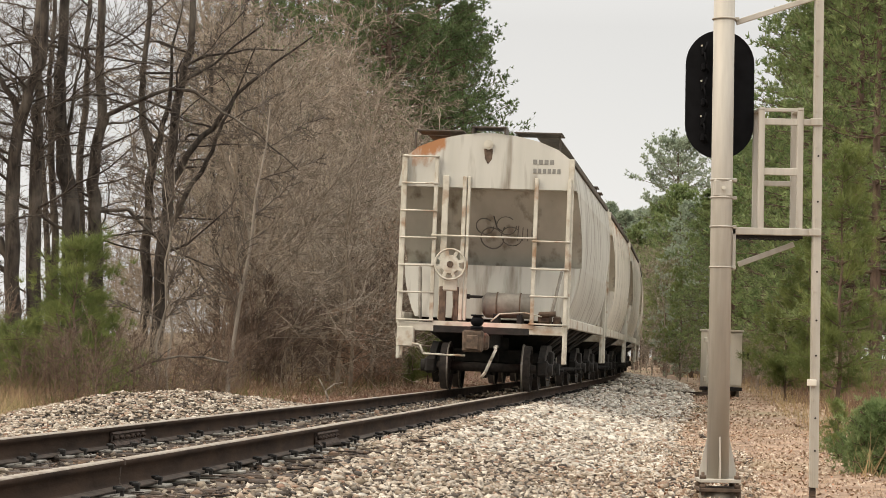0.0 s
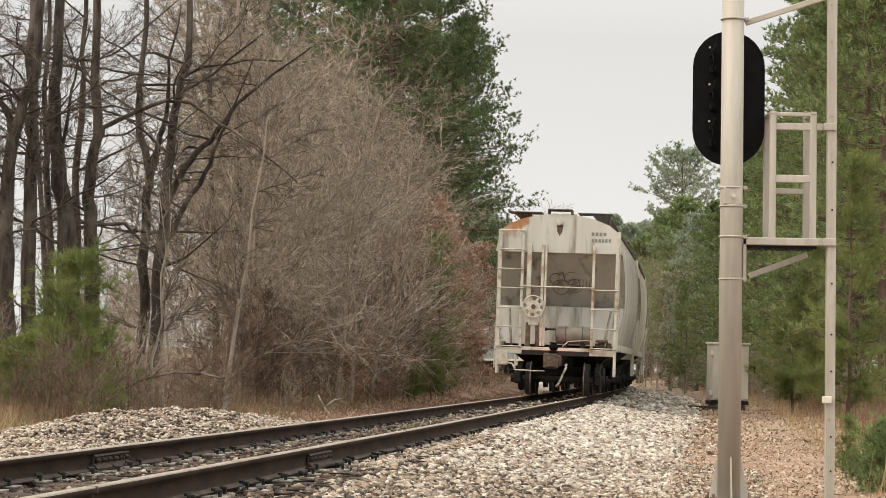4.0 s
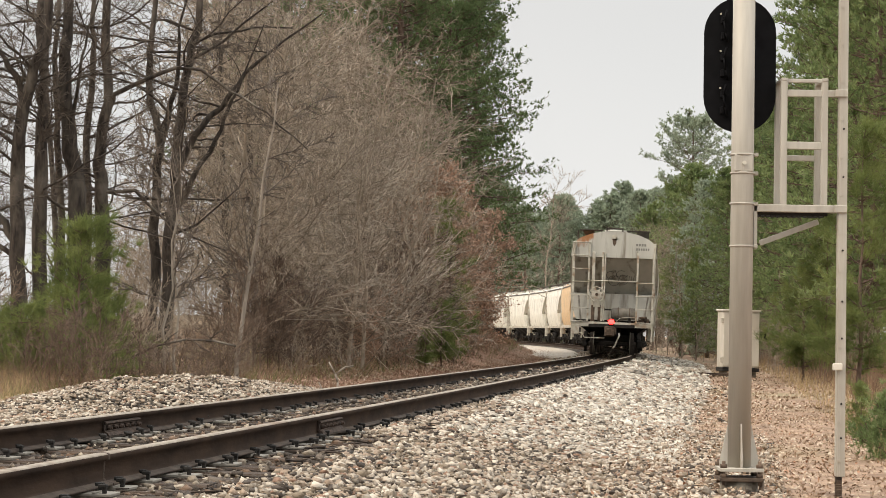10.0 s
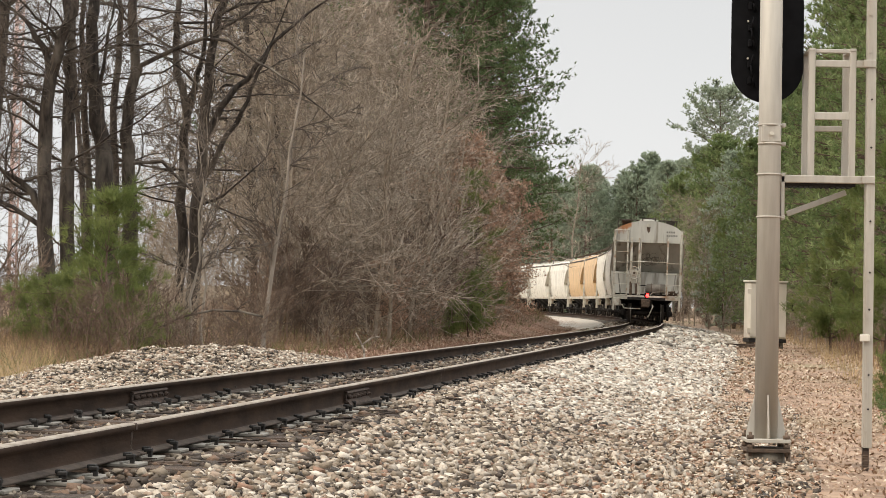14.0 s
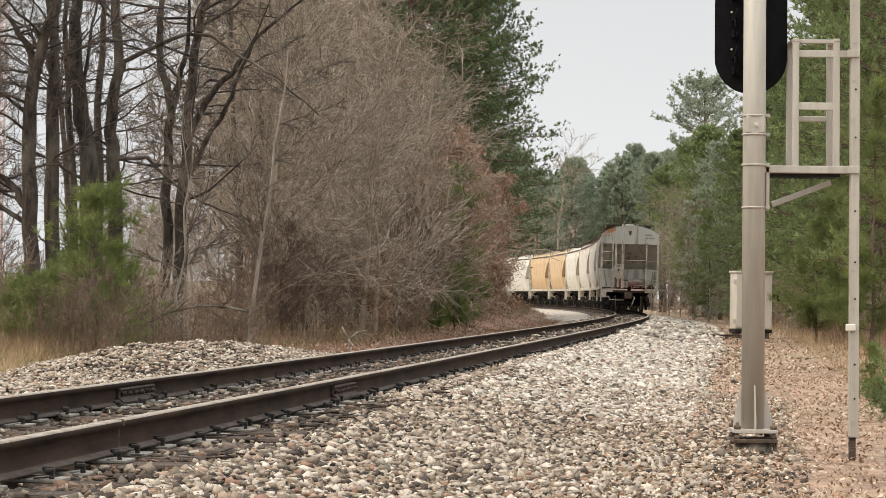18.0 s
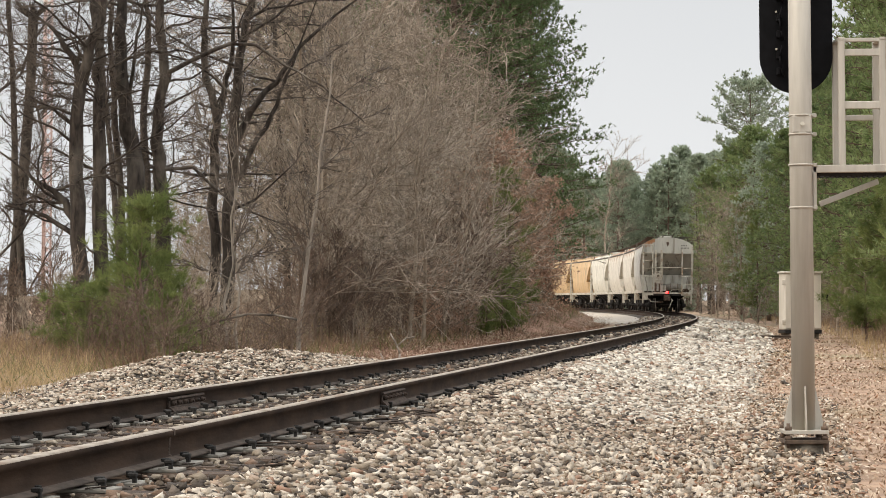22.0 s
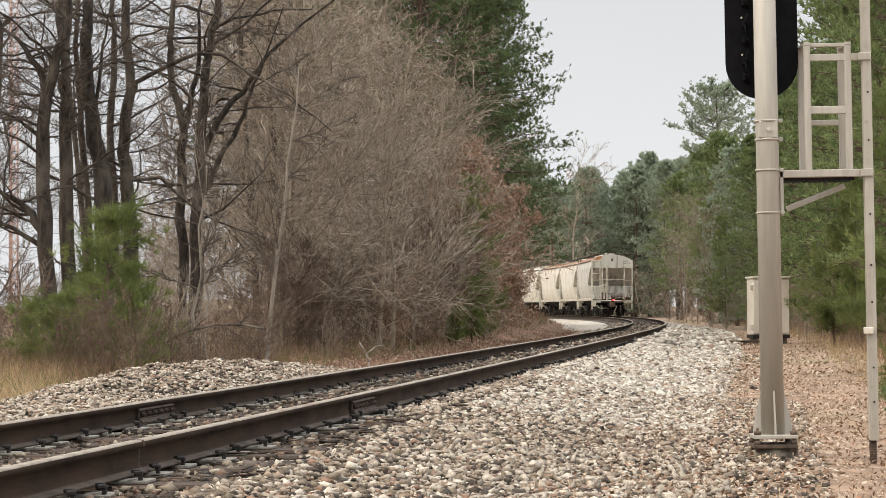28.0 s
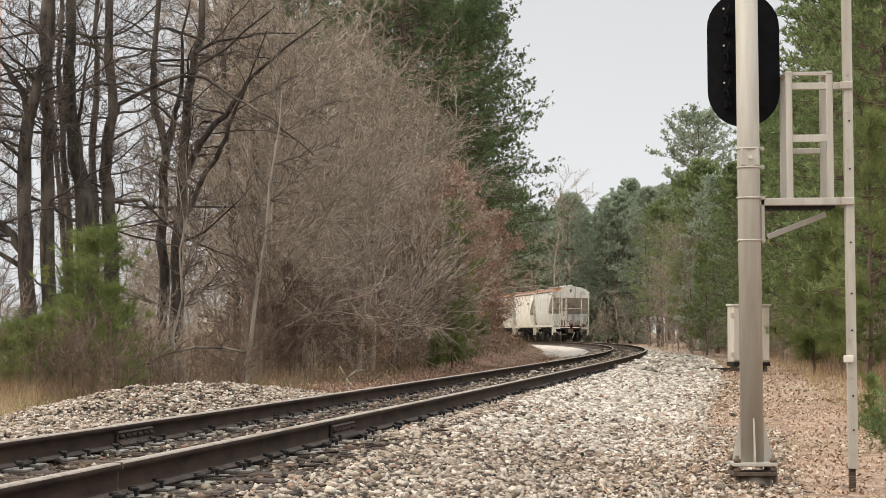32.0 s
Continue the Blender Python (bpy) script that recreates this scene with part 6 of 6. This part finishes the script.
def dead_fork(px, d, size):
    """A pale dead branch standing in the verge."""
    x, y = from_view(px, d)
    t = thing("dead_branch", "pale forked dead branch sticking up from the verge", "branch", at=Matrix.Translation((x, y, ground_at(x, y))))
    g = Geo().tube([(0, 0, -0.1), (0.03, 0, 0.3 * size), (-0.02, 0, 0.5 * size)], 0.022, 6)
    g.tube([(-0.02, 0, 0.5 * size), (-0.2 * size, 0.05, 0.8 * size)], 0.016, 5).tube([(-0.02, 0, 0.5 * size), (0.2 * size, 0, 0.68 * size), (0.42 * size, 0, 0.72 * size)], 0.015, 5)
    part("fork", g, M_PALEBARK, t)
    part("twig", Geo().tube([(-0.25 * size, 0.1, -0.05), (-0.45 * size, 0.1, 0.3 * size)], 0.013, 5), M_PALEBARK, t)


dead_fork(616, 38, 0.75)


def fallen_limb():
    """A dark dead limb arching out of the brush."""
    x, y = from_view(238, 36)
    t = thing("dead_branch", "long dark dead limb arching over the brush", "branch", at=Matrix.Translation((x, y, ground_at(x, y))))
    part("limb", Geo().tube([(-0.2, 0.3, -0.1), (0.1, 0.2, 0.62), (0.55, 0.1, 0.86), (1.1, 0, 0.99), (1.6, -0.1, 0.98), (2.0, -0.1, 0.9)], 0.022, 6), M_BARK, t)
    for x0, z0, dx, dz in ((0.7, 0.9, 0.3, 0.25), (1.2, 0.99, 0.35, -0.22), (0.35, 0.75, -0.2, 0.35), (1.5, 0.98, 0.25, 0.2)):
        part("twig", Geo().tube([(x0, 0.05, z0), (x0 + dx * 0.5, 0, z0 + dz * 0.6), (x0 + dx, -0.05, z0 + dz)], 0.009, 5), M_BARK, t)


fallen_limb()


def radio_mast():
    """A thin reddish lattice mast far behind the trees."""
    x, y = from_view(-12, 320)
    m = thing("radio_mast", "slim red lattice radio mast far beyond the trees", "mast", at=Matrix.Translation((x, y, ground_at(x, y))))
    # the red is mixed with pale pink for the haze of distance
    red = material("hazed_red_mast_paint", (0.5, 0.36, 0.32), (0.6, 0.45, 0.41), 0.3, 0.7, bump=0)
    for a in range(3):
        c, s = 0.75 * math.cos(a * math.tau / 3), 0.75 * math.sin(a * math.tau / 3)
        part("mast_leg", Geo().rod((c, s, 0), (c, s, 60), 0.16, n=6), red, m)
        c2, s2 = 0.75 * math.cos((a + 1) * math.tau / 3), 0.75 * math.sin((a + 1) * math.tau / 3)
        lace = Geo()
        for i in range(40):
            z = i * 1.5
            lace.rod((c, s, z), (c2, s2, z + 1.5), 0.07, n=4, caps=False).rod((c2, s2, z), (c, s, z + 1.5), 0.07, n=4, caps=False)
        tagged(part("lacing", lace, red, m), kind="stuff")


radio_mast()


def scatter(rng, n, l0, l1, o0, o1, bias=1.0):
    """Random places along the track, denser towards its near end."""
    l = l0 + (l1 - l0) * rng.random(n) ** bias
    o = o0 + (o1 - o0) * rng.random(n)
    h = np.interp(l, ARC, HEAD)
    return np.interp(l, ARC, CX) + o * np.cos(h), np.interp(l, ARC, CY) - o * np.sin(h), l, o


def blades(name, label, category, n, l0, l1, o0, o1, height, width, mat, seed, lean=0.3, bias=1.4, most=None):
    rng = np.random.default_rng(seed)
    x, y, _, _ = scatter(rng, n, l0, l1, o0, o1, bias)
    keep = waves(x, y, 1.7, seed) > rng.normal(size=n) * 0.5 - 0.3
    if most:
        keep &= (784 + 3600 * x / y < most) | (rng.random(n) < 0.15)
    x, y = x[keep], y[keep]
    n = len(x)
    z = ground_height(x, y) - 0.02
    h = height * rng.uniform(0.35, 1.2, n)
    a = rng.uniform(0, math.tau, n)
    p = np.stack([x, y, z], 1)
    side = np.stack([np.cos(a), np.sin(a), 0 * a], 1) * width
    tip = p + np.stack([rng.normal(size=n) * lean * h, rng.normal(size=n) * lean * h, h], 1)
    v = np.stack([p - side, p + side, tip], 1).reshape(-1, 3)
    return tagged(new(name, fast_mesh(name, v, np.arange(3 * n).reshape(-1, 3), mat)), label, category, kind="stuff")


blades("dry_grass", "tan dry grass along the wood's edge", "grass", 36000, 16, 60, -15, -5.0, 0.42, 0.005, M_GRASS, 5, 0.45, most=75)
blades("brush_stems", "brown brush stems under the trees", "undergrowth", 24000, 24, 130, -14, -5.4, 0.62, 0.006, M_BRUSH, 6, 0.65)
blades("low_brush", "low brown stems and dead weeds by the track", "undergrowth", 15000, 26, 130, -7.5, -3.4, 0.28, 0.006, M_BRUSH, 16, 0.8)
blades("weeds", "dull green weeds on the bank", "weeds", 7000, 20, 120, -11, -5.0, 0.4, 0.012, M_WEED, 7, 0.6)
blades("dry_grass", "tan dry grass under the outer woods", "grass", 12000, 14, 130, 5.6, 11, 0.5, 0.006, M_GRASS, 8)
blades("brush_stems", "brown brush stems under the outer woods", "undergrowth", 14000, 25, 150, 6.5, 14, 1.2, 0.008, M_BRUSH, 9, 0.25)

# ---- stones ----
# a blunt six-sided lump; each stone bends it its own way
ICO_V = np.array([(x, y, z) for x in (-0.8, 0.8) for y in (-0.8, 0.8) for z in (-0.8, 0.8)])
ICO_F = np.array([(0, 1, 3), (0, 3, 2), (4, 6, 7), (4, 7, 5), (0, 4, 5), (0, 5, 1), (2, 3, 7), (2, 7, 6), (0, 2, 6), (0, 6, 4), (1, 5, 7), (1, 7, 3)])


def stones(name, rng, x, y, z, size, mat):
    n = len(x)
    jit = 1 + rng.uniform(-0.7, 0.35, (n, len(ICO_V), 3))
    dims = size[:, None] * rng.uniform(0.6, 1.25, (n, 3)) * np.array([1.1, 1, 0.7])
    v = ICO_V[None] * jit
    q = rng.normal(size=(n, 4))
    q /= np.linalg.norm(q, axis=1, keepdims=True)
    w, a, b, c = q.T
    R = np.stack([np.stack([1 - 2 * (b * b + c * c), 2 * (a * b - c * w), 2 * (a * c + b * w)], 1),
                  np.stack([2 * (a * b + c * w), 1 - 2 * (a * a + c * c), 2 * (b * c - a * w)], 1),
                  np.stack([2 * (a * c - b * w), 2 * (b * c + a * w), 1 - 2 * (a * a + b * b)], 1)], 1)
    v = np.einsum("nij,nkj->nki", R, v) * dims[:, None]
    v = v + np.stack([x, y, z], 1)[:, None]
    f = (ICO_F[None] + (np.arange(n) * len(ICO_V))[:, None, None]).reshape(-1, 3)
    return fast_mesh(name, v.reshape(-1, 3), f, mat)


def bed_height(o):
    return np.interp(o, [-3.1, -2.5, -1.5, 1.5, 2.6, 3.5, 5.0], [-0.62, -0.46, -0.25, -0.25, -0.42, -0.55, -0.56])


def lay_ballast():
    rng = np.random.default_rng(12)
    # outer shoulder
    for n, l0, l1, o0, o1, s, mat, name in ((56000, 1.5, 20, 1.28, 4.6, 0.0235, M_STONE, "ballast"), (2600, 1.5, 11, 0.84, 1.3, 0.024, M_STONE_DIRTY, "ballast"), (5200, 11, 30, 0.84, 1.25, 0.027, M_STONE, "ballast"), (6000, 13, 22, 1.3, 3.6, 0.028, M_STONE_FRESH, "ballast"), (20000, 20, 46, 1.0, 3.6, 0.034, M_STONE_FRESH, "ballast"), (3500, 22, 46, 1.0, 4.2, 0.034, M_STONE, "ballast"), (7000, 46, 110, 0.85, 3.6, 0.062, M_STONE_FRESH, "ballast"),
                                            (9500, 3, 30, -0.68, 0.66, 0.026, M_STONE_DIRTY, "crib_ballast"), (4000, 30, 110, -0.68, 0.66, 0.05, M_STONE_DIRTY, "crib_ballast"),
                                            (6000, 8, 110, -3.0, -0.85, 0.05, M_STONE, "ballast")):
        x, y, l, o = scatter(rng, n, l0, l1, o0, o1, 1.15)
        edge = rng.random(n) < np.interp(np.abs(o), [2.6, 4.4], [1, 0.25])
        x, y, o = x[edge], y[edge], o[edge]
        z = np.maximum(bed_height(o), ground_height(x, y)) + s * rng.uniform(-0.6, 0.9, len(x)) + np.where(mat is M_STONE_DIRTY, rng.uniform(-0.025, 0.045, len(x)) + np.interp(l[edge], [10, 22], [0, 0.025]), np.interp(np.abs(o), [1.15, 1.6], [0.045, 0]))
        size = s * np.clip(rng.lognormal(-0.12, 0.33, len(x)), 0.4, 1.7)
        tagged(new(name, stones(name, rng, x, y, z, size, mat)), "pale crushed-stone ballast" if mat is M_STONE else ("grimy ballast between the ties" if mat is M_STONE_DIRTY else "fresh pale grey ballast stone"), "ballast", kind="stuff")


lay_ballast()


def tie_splinters():
    """Rotten slivers of tie wood lying by the near rail and between the rails."""
    rng = np.random.default_rng(23)
    x, y, l, o = scatter(rng, 90, 2.5, 16, 0.84, 1.4)
    x2, y2, l2, o2 = scatter(rng, 90, 3, 22, -0.66, 0.66)
    x, y, l, o = (np.concatenate(q) for q in ((x, x2), (y, y2), (l, l2), (o, o2)))
    a = rng.normal(size=len(x)) * 0.9
    ln, th = rng.uniform(0.03, 0.12, len(x)), rng.uniform(0.004, 0.012, len(x))
    z = bed_height(o) + rng.uniform(0.045, 0.075, len(x))
    segs = [((x[i] - ln[i] * math.cos(a[i]), y[i] - ln[i] * math.sin(a[i]), z[i]), (x[i] + ln[i] * math.cos(a[i]), y[i] + ln[i] * math.sin(a[i]), z[i] + rng.normal() * 0.01), th[i], th[i] * 0.5) for i in range(len(x))]
    tagged(new("tie_splinters", fast_mesh("tie_splinters", *prisms(segs, 4), M_TIE)), "dark slivers of rotten tie wood on the ballast", "wood debris", kind="stuff")


tie_splinters()


def loose_stones():
    """The stones nearest the path, each by itself."""
    rng = np.random.default_rng(19)
    shapes = []
    for k in range(10):
        me = stones("stone", rng, np.zeros(1), np.zeros(1), np.zeros(1), np.array([0.024]), M_STONE_ONE)
        shapes.append(me)
    x, y, l, o = scatter(rng, 290, 5.5, 9.5, 1.7, 4.0)
    z = np.maximum(bed_height(o), ground_height(x, y)) + 0.03
    for i in range(len(x)):
        ob = part("stone", shapes[i % 10], None, bed)
        s = rng.uniform(0.8, 1.35)
        ob.matrix_world = Matrix.Translation((x[i], y[i], z[i])) @ pose(0, 0, 0, *rng.uniform(0, 360, 3)) @ Matrix.Diagonal((s, s, s, 1))


def ballast_heap():
    """A long low heap of spare stone beside the far rail."""
    rng = np.random.default_rng(14)
    base = thing("ballast_heap", "long low heap of pale ballast stone beside the track", "stone heap")
    def top(l, o):
        crest = np.interp(l, [9, 14, 16.5, 18.2, 19.8, 21.5, 23, 25, 28, 32.5], [0.0, 0.03, 0.1, 0.2, 0.42, 0.46, 0.43, 0.44, 0.33, 0.0])
        return crest * np.clip(1 - (np.abs(o + 4.3) / 1.6) ** 1.6, 0, 1) * (1 + 0.16 * waves(l, o, 0.9, 2.0))

    ls, os = np.arange(9, 33.5, 0.25), np.arange(-6.0, -2.4, 0.2)
    L, O = np.meshgrid(ls, os, indexing="ij")
    h = np.interp(L, ARC, HEAD)
    X, Y = np.interp(L, ARC, CX) + O * np.cos(h), np.interp(L, ARC, CY) - O * np.sin(h)
    Z = ground_height(X.ravel(), Y.ravel()).reshape(X.shape) - 0.03 + top(L, O)
    k = len(os)
    i = (np.arange(len(ls) - 1)[:, None] * k + np.arange(k - 1)[None]).ravel()
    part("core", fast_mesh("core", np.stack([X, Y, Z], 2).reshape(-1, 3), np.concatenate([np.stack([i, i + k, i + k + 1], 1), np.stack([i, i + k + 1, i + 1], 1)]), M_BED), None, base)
    x, y, l, o = scatter(rng, 29000, 9, 33, -5.9, -2.6)
    z = ground_height(x, y) + top(l, o)
    keep = top(l, o) > 0.03
    x, y, z = x[keep], y[keep], z[keep]
    tagged(part("stone_cover", stones("stone_cover", rng, x, y, z, 0.026 * rng.uniform(0.5, 1.5, len(x)), M_STONE), None, base), kind="stuff")


ballast_heap()
loose_stones()


def fallen_leaves():
    rng = np.random.default_rng(15)
    for n, l0, l1, o0, o1 in ((44000, 2, 30, 2.6, 8.5), (14000, 30, 90, 2.8, 9), (12000, 30, 110, -9, -3.6), (16000, 36, 90, -7.4, -3.5)):
        x, y, l, o = scatter(rng, n, l0, l1, o0, o1, 1.3)
        if o0 > 0:
            keep = rng.random(n) < np.interp(o + 0.75 * waves(x, y, 1.3, 4.0) + 0.35 * waves(x, y, 0.4, 1.0), [2.5, 3.9], [0.12, 1])
            x, y, o = x[keep], y[keep], o[keep]
        n = len(x)
        z = np.maximum(ground_height(x, y), bed_height(o) if o0 > 0 else -9) + rng.uniform(0.005, 0.05, n)
        s = rng.uniform(0.01, 0.03, (n, 1)) * (1 if l1 < 40 else 1.8)
        u = rng.normal(size=(n, 3)) * [1, 1, 0.8]
        u /= np.linalg.norm(u, axis=1, keepdims=True)
        w = np.cross(u, [0, 0, 1]) + rng.normal(size=(n, 3)) * 0.3
        tagged(new("fallen_leaves", quads_to_mesh("fallen_leaves", np.stack([x, y, z], 1), u * s, w * s * 0.55, M_LEAF_RED if n > 15000 and o0 < 0 else M_LEAF)), "brown fallen leaves lying on the ground", "leaves", kind="stuff")


fallen_leaves()


# ---- what moves ----
def motions():
    times = [i * 0.5 for i in range(65)]

    def rear(t):
        return 28.4 + 3.96 * t + 0.006 * t * t

    for i, car in enumerate(CARS):
        rows = []
        for t in times:
            l = rear(t) + i * PITCH
            a, b = on_track(l + TRUCK), on_track(l + LENGTH - TRUCK)
            turn = -math.degrees(math.atan2(b.x - a.x, b.y - a.y))
            mid = (a + b) / 2
            rows.append((t, pose(mid.x, mid.y, 0, 0, 0.57, turn)))
        walk(car, rows)
        if i < 2:
            for w in WHEELS.get(car.name, []):
                spins = [k * 0.125 for k in range(257)]
                walk(w, [(t, pose(*w.location, -math.degrees((rear(t) - rear(0)) / 0.42), 0, 0)) for t in spins])
    # the lamp shows its lens to the rear twice in quick succession, about once a second
    flashes = sorted(c + 0.974 * k for k in range(-8, 26) for c in (8.08, 8.44) if 0.2 < c + 0.974 * k < 31.8)
    rows, angle = [(0.0, 180)], 180
    for c in flashes:
        h = 0.055
        for dt in (-h - 0.1, -h - 0.067, -h - 0.033):
            rows.append((c + dt, angle))
            angle += 60
        rows.append((c - h, angle))
        for dt in (h, h + 0.033, h + 0.067):
            rows.append((c + dt, angle))
            angle += 60
        rows.append((c + h + 0.1, angle))
    rows.append((32.0, angle))
    rows = [(t, a) for t, a in rows if 0 <= t <= 32]
    walk(LAMP, [(t, pose(*LAMP.location, 0, 0, a)) for t, a in rows])


motions()
